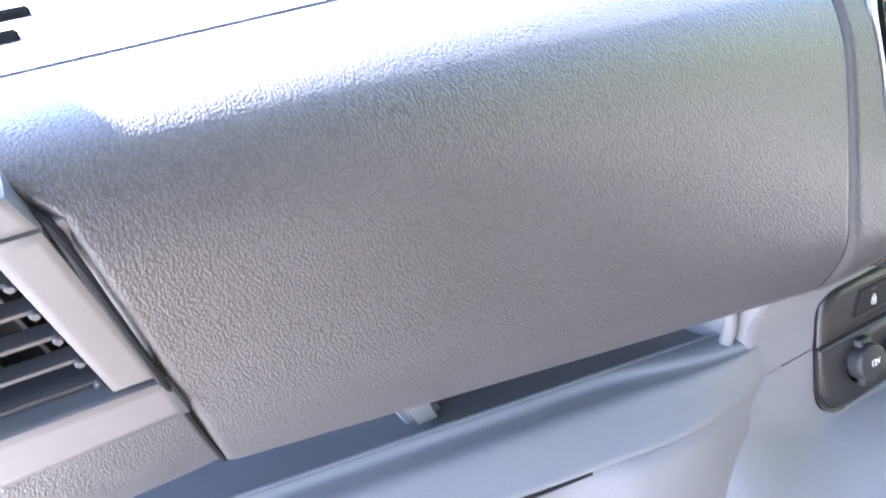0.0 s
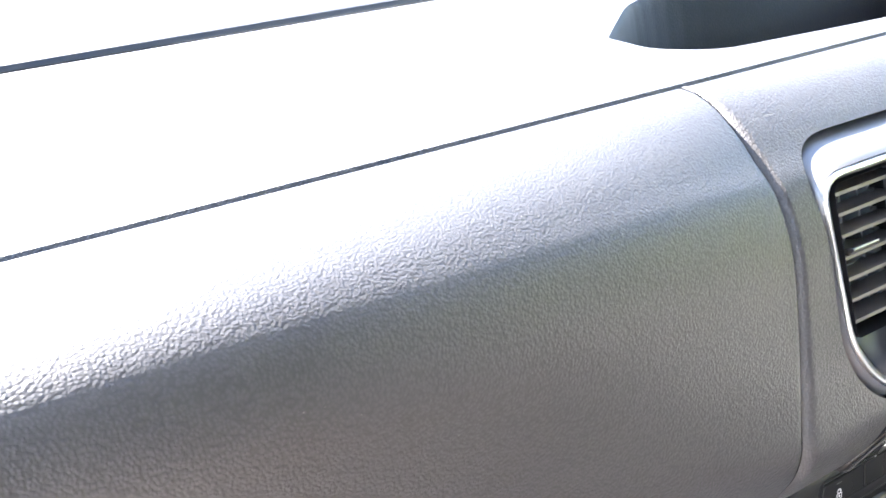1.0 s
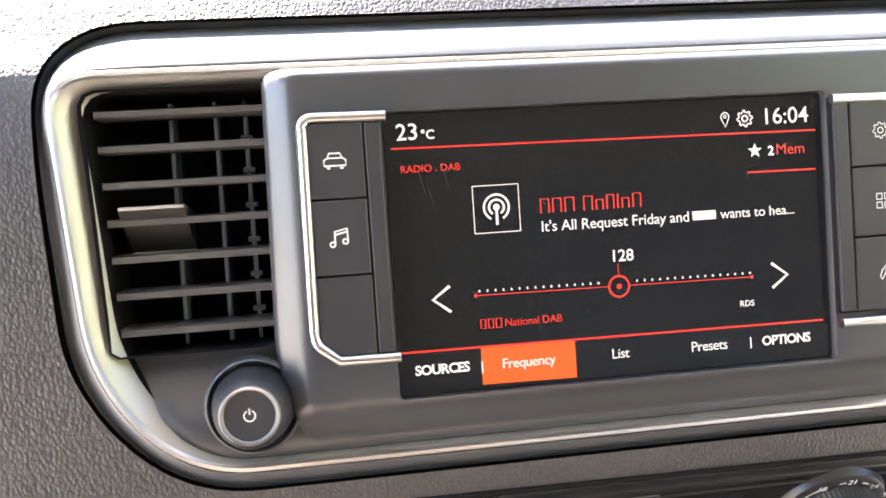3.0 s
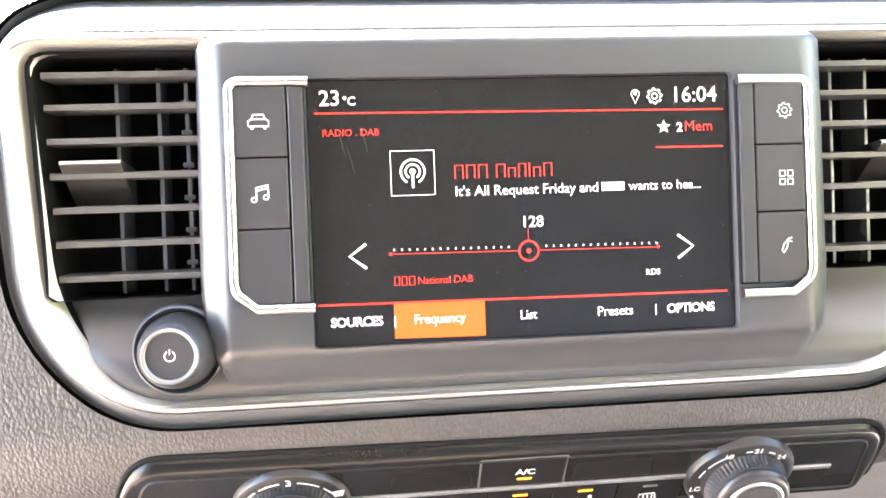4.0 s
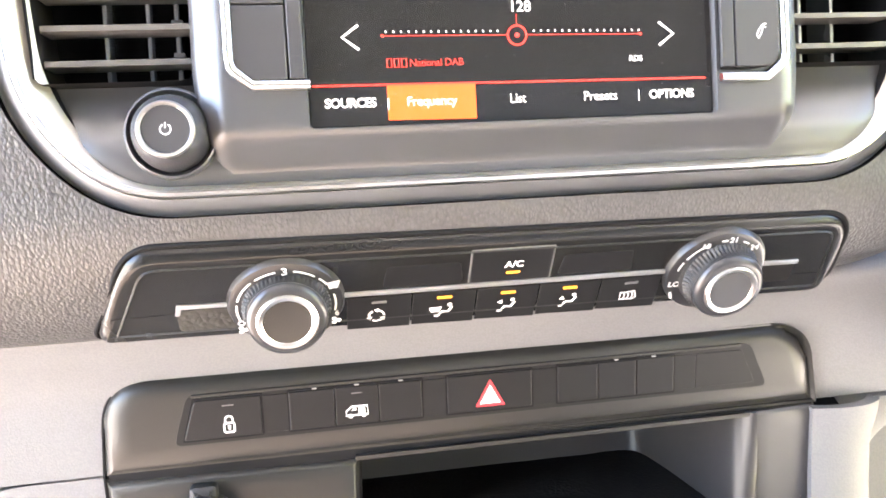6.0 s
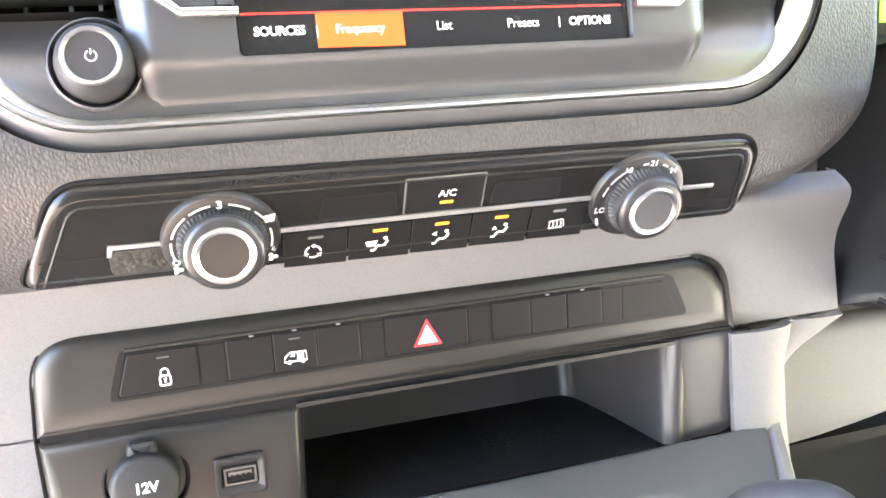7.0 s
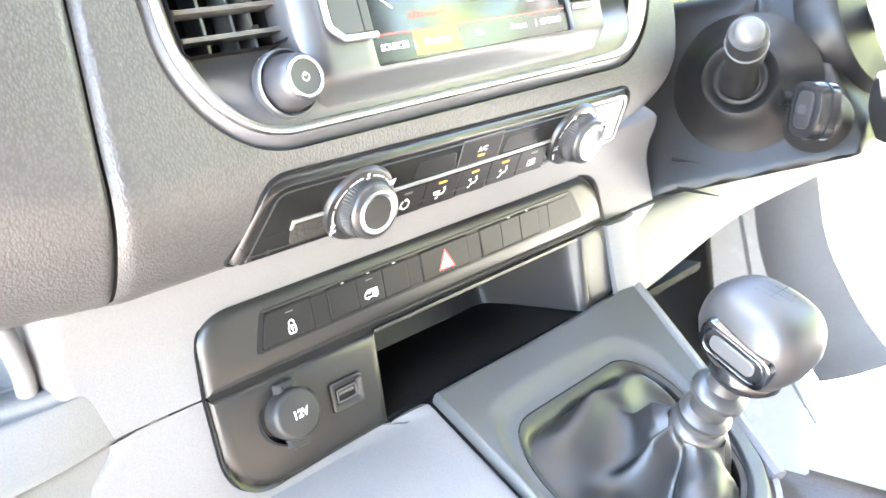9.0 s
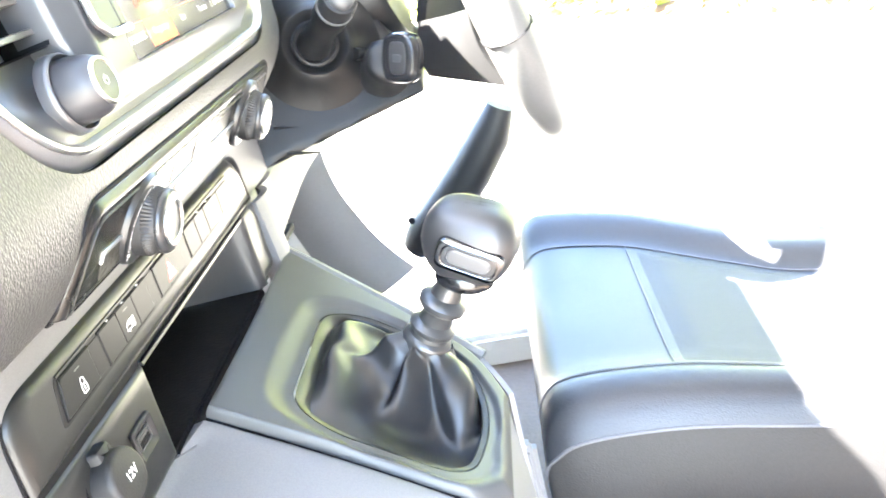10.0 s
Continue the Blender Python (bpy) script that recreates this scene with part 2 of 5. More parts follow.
def plate(o, w0, w1, M, bevel=0.6, bm=None):
    """A slab from w0 to w1 with a softened front edge."""
    o = ccw(o)
    bm = bm or bmesh.new()
    thin = min(max(p.x for p in o) - min(p.x for p in o), max(p.y for p in o) - min(p.y for p in o))
    bevel = min(bevel, .24 * thin)
    rings(bm, [(o, w0), (o, w1 - bevel), (inset(o, bevel * 0.3), w1 - bevel * 0.3), (inset(o, bevel), w1), (inset(o, bevel * 1.7), w1)], M, True)
    bmesh.ops.remove_doubles(bm, verts=bm.verts[:], dist=2e-7)
    return bm


def edge_distance(p, poly):
    """Shortest way from p to a closed outline."""
    best = 1e9
    for i in range(len(poly)):
        a, b = poly[i - 1], poly[i]
        e = b - a
        t = max(0.0, min(1.0, (p - a).dot(e) / max(e.length_squared, 1e-12)))
        best = min(best, (p - a - e * t).length)
    return best


def cushioned(o, border, w0, w1, drop, reach, M, tall=1.0):
    """A slab whose face rolls down by drop towards the border outline."""
    o = ccw(o)
    B = [Vector((q.x, q.y * tall)) for q in border]

    def height(p):
        k = 1 - min(1.0, edge_distance(Vector((p.x, p.y * tall)), B) / reach)
        return w1 - drop * (1 - math.sqrt(max(0.0, 1 - k * k)))
    bm = bmesh.new()
    loops = [(o, w0)] + [(inset(o, d), height) for d in (0, .35, 1, 2, 3.2, 4.6, 6.2, 8, 10, 12, 12.6) if d < reach + .2]
    rings(bm, loops, M, True)
    return bm


def lathe(prof, M, n=48, bm=None, cx=0.0, cy=0.0, knurl=None, cap=True):
    """A turned body; prof rows of (radius, w)."""
    bm = bm or bmesh.new()
    loops = []
    for r, w in prof:
        g = [r] * n
        if knurl and knurl[0] <= w <= knurl[1]:
            g = [r + knurl[2] * (k % 2) for k in range(n)]
        loops.append(([Vector((cx + g[k] * math.cos(2 * math.pi * k / n), cy + g[k] * math.sin(2 * math.pi * k / n))) for k in range(n)], w))
    rings(bm, loops, M, True, cap)
    return bm


def ring_band(outer, inner, rows, M, n=160, bm=None):
    """A closed band between two outlines. rows: (share of the way in, w)."""
    a, b = resample(outer, n), resample(inner, n)
    bm = bm or bmesh.new()
    loops = [([p.lerp(q, s) for p, q in zip(a, b)], w) for s, w in rows]
    rings(bm, loops, M, False, False)
    return bm


def grid(fn, nu, nv, bm=None, flip=False):
    bm = bm or bmesh.new()
    vs = [[bm.verts.new(Vector(fn(i / nu, j / nv))) for j in range(nv + 1)] for i in range(nu + 1)]
    for i in range(nu):
        for j in range(nv):
            q = (vs[i][j], vs[i + 1][j], vs[i + 1][j + 1], vs[i][j + 1])
            bm.faces.new(q[::-1] if flip else q)
    return bm


def solid(bm, thick):
    """Gives an open sheet a thickness, away from its normals."""
    bm.normal_update()
    bmesh.ops.solidify(bm, geom=bm.faces[:], thickness=thick)
    return bm


def tube(pts, radius, n=10, bm=None, closed=False, flat=1.0):
    """A round bar along points."""
    bm = bm or bmesh.new()
    pts = [Vector(p) for p in pts]
    m, loops, up = len(pts), [], Vector((0, 0, 1))
    for i, p in enumerate(pts):
        a = pts[i - 1] if (i or closed) else p
        b = pts[(i + 1) % m] if (i < m - 1 or closed) else p
        d = (b - a).normalized()
        s = d.cross(up)
        s = s.normalized() if s.length > 1e-3 else Vector((1, 0, 0))
        q = s.cross(d).normalized()
        r = radius(i / max(1, m - 1)) if callable(radius) else radius
        loops.append([bm.verts.new(p + (s * math.cos(2 * math.pi * k / n) + q * flat * math.sin(2 * math.pi * k / n)) * r) for k in range(n)])
    pairs = list(zip(loops, loops[1:])) + ([(loops[-1], loops[0])] if closed else [])
    for a, b in pairs:
        for k in range(n):
            bm.faces.new((a[k], a[(k + 1) % n], b[(k + 1) % n], b[k]))
    if not closed:
        bm.faces.new(loops[0][::-1])
        bm.faces.new(loops[-1])
    return bm


def boxm(x0, x1, y0, y1, z0, z1, bevel=0.0, seg=2, bm=None):
    own = bmesh.new()
    vs = bmesh.ops.create_cube(own, size=1)["verts"]
    for v in vs:
        v.co = Vector(((x0 + x1) / 2 + v.co.x * (x1 - x0), (y0 + y1) / 2 + v.co.y * (y1 - y0), (z0 + z1) / 2 + v.co.z * (z1 - z0)))
    if bevel:
        bmesh.ops.bevel(own, geom=own.edges[:], offset=bevel, segments=seg, affect="EDGES")
    return own


def words(text, size, u, v, M, mat, parent, name="text", w=0.0, align="CENTER", spread=1.0, bold=0.0):
    cu = bpy.data.curves.new(name, "FONT")
    cu.body, cu.size, cu.align_x, cu.align_y = text, size, align, "CENTER"
    cu.space_character, cu.offset, cu.resolution_u = spread, bold, 3
    tmp = bpy.data.objects.new(name, cu)
    me = bpy.data.meshes.new_from_object(tmp)
    bpy.data.objects.remove(tmp)
    me.transform(M @ Matrix.Translation((u, v, w)))
    me.materials.clear()
    me.materials.append(mat)
    me.name = name
    ob = new(name, me)
    ob.parent = parent
    return ob


def stroke(pts, width, M, w, bm=None, closed=False):
    """A flat line of even width."""
    bm = bm or bmesh.new()
    pts = [Vector(p) for p in pts]
    n = len(pts)
    L = []
    for i, p in enumerate(pts):
        a = pts[i - 1] if (i or closed) else p
        b = pts[(i + 1) % n] if (i < n - 1 or closed) else p
        d = (b - a).normalized()
        s = Vector((-d.y, d.x)) * width / 2
        L.append((bm.verts.new(M @ Vector((p.x + s.x, p.y + s.y, w))), bm.verts.new(M @ Vector((p.x - s.x, p.y - s.y, w)))))
    for i in range(n if closed else n - 1):
        j = (i + 1) % n
        bm.faces.new((L[i][0], L[i][1], L[j][1], L[j][0]))
    return bm


def fill(o, M, w, bm=None):
    bm = bm or bmesh.new()
    bm.faces.new([bm.verts.new(M @ Vector((p[0], p[1], w))) for p in ccw([Vector(q) for q in o])])
    return bm


def arc(cx, cy, r, a0, a1, n=16, ry=None):
    return [(cx + r * math.cos(radians(a0 + (a1 - a0) * k / n)), cy + (ry or r) * math.sin(radians(a0 + (a1 - a0) * k / n))) for k in range(n + 1)]


# ---- dashboard ----
def smooth01(t):
    t = max(0.0, min(1.0, t))
    return t * t * (3 - 2 * t)


def catmull(P, t):
    n = len(P) - 1
    i = min(int(t * n), n - 1)
    f = t * n - i
    a, b, c, d = (Vector(P[max(0, min(n, k))]) for k in (i - 1, i, i + 1, i + 2))
    return 0.5 * (2 * b + (c - a) * f + (2 * a - 5 * b + 4 * c - d) * f * f + (3 * b - a - 3 * c + d) * f ** 3)


# cross-sections (y, z) of the padded front, at the middle of the van and at the passenger's end
MID = [(.082, .9280), (.070, .9252), (.057, .9180), (.0445, .9065), (.0325, .892), (.0200, .8765), (.0103, .850), (.006, .817),
       (.003, .785), (.001, .755), (.000, .738), (.004, .722), (.012, .708), (.021, .697), (.031, .690), (.044, .6865)]
END = [(.082, .9285), (.060, .9295), (.030, .9288), (.004, .9262), (-.016, .9188), (-.0268, .9040), (-.0268, .878), (-.016, .850),
       (-.004, .827), (.010, .803), (.026, .782), (.044, .760), (.064, .740), (.082, .725), (.096, .717), (.110, .713)]
_mz = [(p.y, p.x) for p in (catmull(MID, k / 120) for k in range(121))]


def mid_y(z):
    for (z1, y1), (z0, y0) in zip(_mz, _mz[1:]):
        if z0 <= z <= z1:
            return y0 + (y1 - y0) * (z - z0) / max(1e-9, z1 - z0)
    return _mz[0][1] if z > _mz[0][0] else _mz[-1][1]


SEAM = -0.2035


def seam_x(z):
    return SEAM - 0.0075 * smooth01((0.88 - z) / 0.17)


dashboard = thing("dashboard", "dark grained van dashboard with light grey lower panels", "dashboard", kind="structure")


def end_x(z):
    """The pad's edge at the passenger's end vent."""
    return -.6190 + (.912 - z) * .21 - .030 * smooth01((z - .893) / .034)


def passenger_front(i, j):
    s_x = i
    a, b = catmull(MID, j), catmull(END, j)
    xl = end_x(b.y)
    xr = seam_x(a.y) - 0.0012
    x = xl + (xr - xl) * s_x
    s = min(1.15, max(0.0, (-0.2 - x) / 0.4))
    p = a.lerp(b, s)
    edge = min(x - xl, xr - x)
    roll = 0.004 * (1 - min(1, max(0, edge) / 0.005)) ** 2
    return x, p.x + roll, p.y - roll * 0.3


def uneven(i):
    """Even steps with finer ones at both ends."""
    return i - 0.155 * math.sin(2 * math.pi * i)


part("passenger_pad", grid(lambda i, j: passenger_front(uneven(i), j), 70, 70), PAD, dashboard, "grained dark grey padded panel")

# middle pad: a sheet round the radio's opening
hood = rounded([(-188, 86), (-181, -38), (-148, -74), (148, -74), (181, -38), (188, 86)], [34, 32, 26, 26, 32, 34], 10)


def to_xz(p):
    y = 0.0
    for _ in range(6):
        w = (0.139 * p.y - y * 1000) / 0.99
        z = 0.8155 + (0.99 * p.y + 0.139 * w) / 1000
        y = mid_y(z)
    return Vector((0.003 + p.x / 1000, z))


hole = [to_xz(p) for p in hood]
rim = rounded([(SEAM, .9280), (SEAM, .6865), (.225, .6865), (.225, .9280)], [0, 0, 0.075, 0.01], 14)
bm = bmesh.new()
o_, h_ = resample(rim, 360), resample(hole, 360)
for c_ in ((SEAM, .9280), (SEAM, .6865)):
    k_ = min(range(360), key=lambda k: (o_[k] - Vector(c_)).length)
    o_[k_] = Vector(c_)
prev = None
for r_ in range(25):
    s_ = r_ / 24
    row = []
    for a, b in zip(o_, h_):
        p = a.lerp(b, s_)
        out = min(min(abs(p.x - q.x) + abs(p.y - q.y) for q in (a,)), 0.02)
        y = mid_y(p.y) + 0.10 * max(0.0, p.x - 0.165) ** 1.2 + (0.05 * max(0, p.x - 0.15) * max(0, 0.76 - p.y) / 0.075)
        roll = 0.004 * (1 - min(1, (p.x - SEAM) / 0.005)) ** 2 if p.x < SEAM + 0.005 else 0
        if p.x > 0.10:
            roll += 0.03 * (1 - min(1, s_ * 3)) ** 2
        near = max(0.0, 1 - (p.x - SEAM) / 0.03)
        row.append(bm.verts.new((p.x + (seam_x(p.y) - SEAM) * near, y + roll, p.y)))
    if prev:
        for k in range(360):
            bm.faces.new((prev[k], prev[(k + 1) % 360], row[(k + 1) % 360], row[k]))
    prev = row
bmesh.ops.recalc_face_normals(bm, faces=bm.faces[:])
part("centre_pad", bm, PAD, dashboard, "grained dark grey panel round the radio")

# dark backing behind the joint of the two pads
part("joint_backing", grid(lambda i, j: (seam_x(catmull(MID, j).y) - .006 + .012 * i, catmull(MID, j * .95).x + .006, catmull(MID, j * .95).y), 2, 40), DARK, dashboard)


# top of the dashboard, from the groove to the windscreen
def top_z(y):
    return 0.930 + 0.048 * (1 - math.exp(-(y - 0.088) / 0.22)) - 0.012 * max(0, y - 0.45)


WELL = rounded([(-.162, .194), (-.165, .150), (-.138, .120), (.0, .108), (.30, .100), (.42, .16), (.40, .36), (-.02, .33)], [.003, .012, .02, .05, .05, .05, .06, .08], 6)
TOPRIM = rounded([(-.95, .085), (.95, .085), (.95, .80), (-.95, .80)], 0)
bm = bmesh.new()
a_, b_ = resample(TOPRIM, 320), resample(WELL, 320)
for c_ in ((-.95, .085), (.95, .085), (.95, .8), (-.95, .8)):
    k_ = min(range(320), key=lambda k: (a_[k] - Vector(c_)).length)
    a_[k_] = Vector(c_)
rows_ = [([p.lerp(q, s / 20) for p, q in zip(a_, b_)], lambda p: top_z(p.y) - (.002 if p.y < .0855 else 0)) for s in range(21)]
rings(bm, rows_, Matrix(), False, False)
part("dash_top", bm, PAD_TOP, dashboard, "sunlit grained dashboard top")
# the black lining and divider carry the shade inside the well
bm = bmesh.new()
rings(bm, [(b_, lambda p: top_z(p.y)), (inset(ccw(b_), .004), lambda p: top_z(p.y) - .004), (inset(ccw(b_), .010), .88), (inset(ccw(b_), .02), .845)], Matrix())
part("storage_well", bm, MAT, dashboard, "dark open storage well in the dash top")
part("well_divider", boxm(-.090, -.087, .125, .30, .845, .928, .001), DARK, dashboard)
bm = boxm(-.95, .95, .072, .10, .90, .9240)
part("groove", bm, DARK, dashboard)
# vent slot at the windscreen end of the top
for k, (x0, y0) in enumerate(((-.86, .176), (-.86, .130))):
    part("demister_slot", boxm(x0, -.592 - .010 * k, y0, y0 + .022 - .012 * k, top_z(y0) - .004, top_z(y0) + .002 + .003, .001), DARK, dashboard, "dark demister slot")

# light grey lower dash in the middle, behind the switch row
def low_mid(i, j):
    P = [(.054, .700), (.044, .692), (.046, .683), (.053, .672), (.0575, .663), (.0602, .652), (.0606, .632), (.0608, .6195)]
    p = catmull(P, j)
    x1 = .241 + .011 * (.700 - p.y) / .08
    x = -.249 + (x1 + .249) * i
    back = 0.07 * (max(0, -.235 - x) / .014) ** 2 + .012 * max(0, 1 - (x1 - x) / .004) ** 2
    return x, p.x + back, p.y
part("lower_centre_panel", grid(low_mid, 130, 30), GREY, dashboard, "light grey moulded plastic panel")

# knee panel that slants down from the panel's outer corner to the console
def knee(i, j):
    zt = .6175 - .16 * j
    xr = .211 - .006 * smooth01(j / .15) + .003 * smooth01((j - .3) / .3)
    xl = .172
    return xl + (xr - xl) * i, .0575 - .003 * math.sin(math.pi * i) + .006 * i ** 6 - .012 * j, zt
def knee_facet(i, j):
    a = Vector(knee(1, j * .9))
    b = Vector((.2515, .064, .618)).lerp(Vector((.2135, .078, .588)), min(1, j / .22))
    b.z = min(b.z, a.z - .0005) if j > .22 else b.z
    b.z = b.z if j <= .22 else .588 - (j - .22) * .16
    p = a.lerp(b, i)
    return p.x, p.y - .002 * math.sin(math.pi * i), p.z
part("wing_facet", solid(grid(knee_facet, 8, 24), .004), GREY, dashboard)
part("console_side_wing", solid(grid(knee, 14, 20), .006), GREY, dashboard, "light grey wing beside the cubby")

# passenger side: tray under the pad, rounded beam and glovebox
def lip_y(x):
    return .080 + .197 * max(0, -.238 - x)
def tray(i, j):
    x = -.80 + .600 * i
    P = [(.15, .70), (.145, .658), (.07, .648), (.012, .649), (.004, .6535), (-.002, .6535), (-.005, .648), (-.012, .6465), (-.020, .646), (-.026, .643), (-.034, .635), (-.042, .6265), (-.047, .6205), (-.045, .6170), (-.03, .6165)]
    p = catmull(P, j)
    s = smooth01((x + .34) / .14) * smooth01((j - .30) / .10)
    y = lip_y(x) + p.x
    return x, y + (.0590 + .0045 * smooth01((x + .240) / .034) - y) * s, p.y + (max(p.y, .6185) - p.y) * s
part("passenger_tray", grid(tray, 60, 70, flip=True), GREY, dashboard, "light grey tray under the dark pad")
def glove(i, j):
    x = -.80 + .602 * i
    P = [(-.028, .6185), (-.036, .6178), (-.044, .612), (-.048, .59), (-.046, .50), (-.030, .42), (.0, .36)]
    p = catmull(P, j)
    back = smooth01((x + .34) / .14)
    return x, (lip_y(x) + p.x + .012 * (1 - smooth01((x + .375) / .02))) * (1 - back) + back * (.066 + .02 * (.61 - p.y)), p.y - .0015
part("glovebox_lid", grid(glove, 30, 30, flip=True), GREY, dashboard, "light grey glovebox lid")
# a black bar drawn for the shade inside the finger slot
part("glovebox_recess", tube([(-.72 + .345 * k / 20, lip_y(-.72 + .345 * k / 20) - .0455, .6165) for k in range(21)], lambda t: .0052 - .003 * t ** 4, 8, flat=.7), DARK, dashboard, "dark finger slot above the glovebox")
part("tray_lip", tube([(-.80 + .560 * k / 30, lip_y(-.80 + .560 * k / 30) + .001, .6532) for k in range(31)], .0022, 8), GREY, dashboard, "raised edge of the tray")
# upright tab and end bracket of the tray
def tab_mesh(x, w, h, d):
    bm = boxm(x - w / 2, x + w / 2, lip_y(x) + .008, lip_y(x) + .008 + d, .649, .649 + h, .006, 3)
    for v in bm.verts:
        v.co.x += (v.co.z - .649) * -.35
        v.co.y += max(0, .668 - v.co.z) * .3
    return bm
part("tray_end_rib", tube([(-.2455, .072, .650), (-.246, .067, .664), (-.248, .063, .676), (-.251, .060, .690)], .0050, 10), GREY, dashboard, "rounded light grey rib closing the tray")
part("tray_tab", tab_mesh(-.446, .026, .055, .05), GREY, dashboard, "light grey upright tab in the tray")

bm = tube([(end_x(p.y) - .0015, p.x - .0008, p.y) for p in (catmull(END, .02 + .96 * k / 60) for k in range(61))], .0018, 8)
part("end_joint", bm, DARK, dashboard)
# passenger end: vent unit at the door
end_vent = thing("passenger_air_vent", "dark louvred air vent with a satin silver side bar", "air vent")
EV = Matrix.Translation((-.6175, -.0165, .862)) @ Euler((radians(24), 0, radians(-4))).to_matrix().to_4x4() @ frame_mat((0, 0, 0), (0, 0, 1)) @ MM
def slant(p):
    return Vector((p.x + (50 - p.y) * .21, p.y))
bm = plate([slant(p) for p in [Vector(q) for q in ((-190, -50), (-22, -50), (-22, 34), (-190, 34))]], -40, -32, EV)
part("back", bm, DARK, end_vent)
part("bar_flank", plate([slant(Vector(q)) for q in ((-5, -48), (1.0, -48), (3.0, 36), (-5, 36))], -14, -1.5, EV, 2), SATIN, end_vent, "dark bevelled flank of the side bar")
bm = plate([slant(p) for p in [Vector(q) for q in ((-22, -46), (-4, -46), (-4, 36), (-22, 36))]], -12, 1.5, EV, 2.6)
part("side_bar", bm, ENDBAR, end_vent, "satin silver side bar")
bm = plate([slant(p) for p in [Vector(q) for q in ((-190, 35), (-4, 37), (-6, 52), (-190, 50))]], -20, 2, EV, 2)
part("top_bezel", bm, SATIN, end_vent)
bm = plate([slant(p) for p in [Vector(q) for q in ((-190, -80), (-3, -71), (-3, -47), (-190, -47))]], -30, 3, EV, 3)
part("bottom_bezel", bm, SATIN, end_vent)
for k in range(6):
    v = 28 - 14.5 * k
    o = [slant(Vector(q)) for q in ((-190, v - 1.1), (-24, v - 1.1), (-24, v + 1.1), (-190, v + 1.1))]
    part("louvre", plate(o, -13, -6, EV, .8), ENDSLAT, end_vent)
    part("pivot_pin", lathe([(2.2, -14), (2.2, -5), (1.4, -4)], EV @ Matrix.Translation((-25 + (50 - v) * .21, v - 1, 0)), 10), ENDSLAT, end_vent)
for k in range(5):
    o = [slant(Vector(q)) for q in ((-38 - 17 * k, -46), (-36 - 17 * k, -46), (-36 - 17 * k, 34), (-38 - 17 * k, 34))]
    part("vertical_vane", plate(o, -30, -22, EV, .4), ENDSLAT, end_vent)
def end_low(i, j):
    p = catmull(END, .62 + .38 * j)
    xr = end_x(p.y) - .0022
    return -.80 + (xr + .80) * i, p.x, p.y
part("end_pad", grid(end_low, 24, 20), PAD, dashboard, "grained dark pad under the end vent")
def end_top(i, j):
    p = catmull(END, .30 * j)
    xr = end_x(p.y) - .0022
    return -.80 + (xr + .80) * i, p.x, p.y
part("end_cap", grid(end_top, 24, 16), PAD, dashboard)


# ---- radio and its fascia ----
radio = thing("infotainment_unit", "touchscreen radio in a satin black fascia with chrome surround", "car radio")


def w_pad(p):
    y = 0.0
    for _ in range(6):
        w = (0.139 * p.y - y * 1000) / 0.99
        y = mid_y(0.8155 + (0.99 * p.y + 0.139 * w) / 1000)
    return w


chrome_o = rounded([(-183, 66.5), (-175, -34), (-146, -67), (146, -67), (175, -34), (183, 66.5)], [17, 30, 24, 24, 30, 17], 10)
chrome_m = rounded([(-180.5, 63.8), (-172.6, -33), (-144.6, -64.3), (144.6, -64.3), (172.6, -33), (180.5, 63.8)], [15, 29, 23, 23, 29, 15], 10)
chrome_i = rounded([(-173, 60.5), (-166, -30), (-140, -62), (140, -62), (166, -30), (173, 60.5)], [11, 26, 20, 20, 26, 11], 10)
part("fascia_bezel", ring_band(inset(ccw(hood), .5), chrome_o, [(0, lambda p: w_pad(p) - 9), (.01, lambda p: w_pad(p) - 2.5)] + [(s_, lambda p, g_=g_: -7.8 + (w_pad(p) + 3.6 - 5.0 * smooth01((p.y - 35) / 45)) * g_) for s_, g_ in ((.04, .97), (.12, .88), (.2, .79), (.3, .68), (.4, .57), (.5, .46), (.6, .35), (.7, .24), (.8, .135), (.88, .06), (.95, .01))] + [(1, -8.8), (1, -14)], F, 220), HOODMAT, radio, "satin dark bezel with a broad sloping top")
part("gap", ring_band(inset(ccw(hood), -3), inset(ccw(hood), 1.2), [(0, lambda p: w_pad(p) - 5), (1, lambda p: w_pad(p) - 12)], F, 200), DARK, radio)
part("chrome_trim", ring_band(chrome_o, chrome_m, [(0, -12), (0, -7.5), (.25, -6.2), (.7, -6.0), (1, -7.0)], F, 240), CHROME, radio, "bright chrome trim")
part("inner_trim", ring_band(chrome_m, chrome_i, [(0, -7.0), (.3, -8.2), (1, -13.5)], F, 240), BEVEL, radio, "champagne satin inner trim")

part("trim_back", ring_band(chrome_i, inset(ccw(chrome_i), .6), [(0, -13.4), (.3, -13.8), (1, -16), (1, -40)], F, 240), DARK, radio)
# lower fascia under both vents
def low_w(p):
    """The lower fascia ramps out towards its foot."""
    return -18.5 + 10.0 * smooth01((-26.0 - p.y) / 27) - 1.2 * smooth01((-56 - p.y) / 7)


def low_half(u):
    """Half width of the lower fascia at height u."""
    return 171.0 if u > -30 else 166.0 - 26 * ((-30 - u) / 33) ** 1.25


def low_face(i, j):
    v_ = -26.2 - 36.6 * j
    h_ = low_half(v_)
    u_ = -h_ + 2 * h_ * i
    return F @ Vector((u_, v_, low_w(Vector((u_, v_))) - 1.5 * smooth01((abs(u_) - h_ + 2.5) / 2.5)))


part("lower_fascia", grid(low_face, 60, 24, flip=True), SATIN, radio, "satin dark lower fascia", smooth=50)
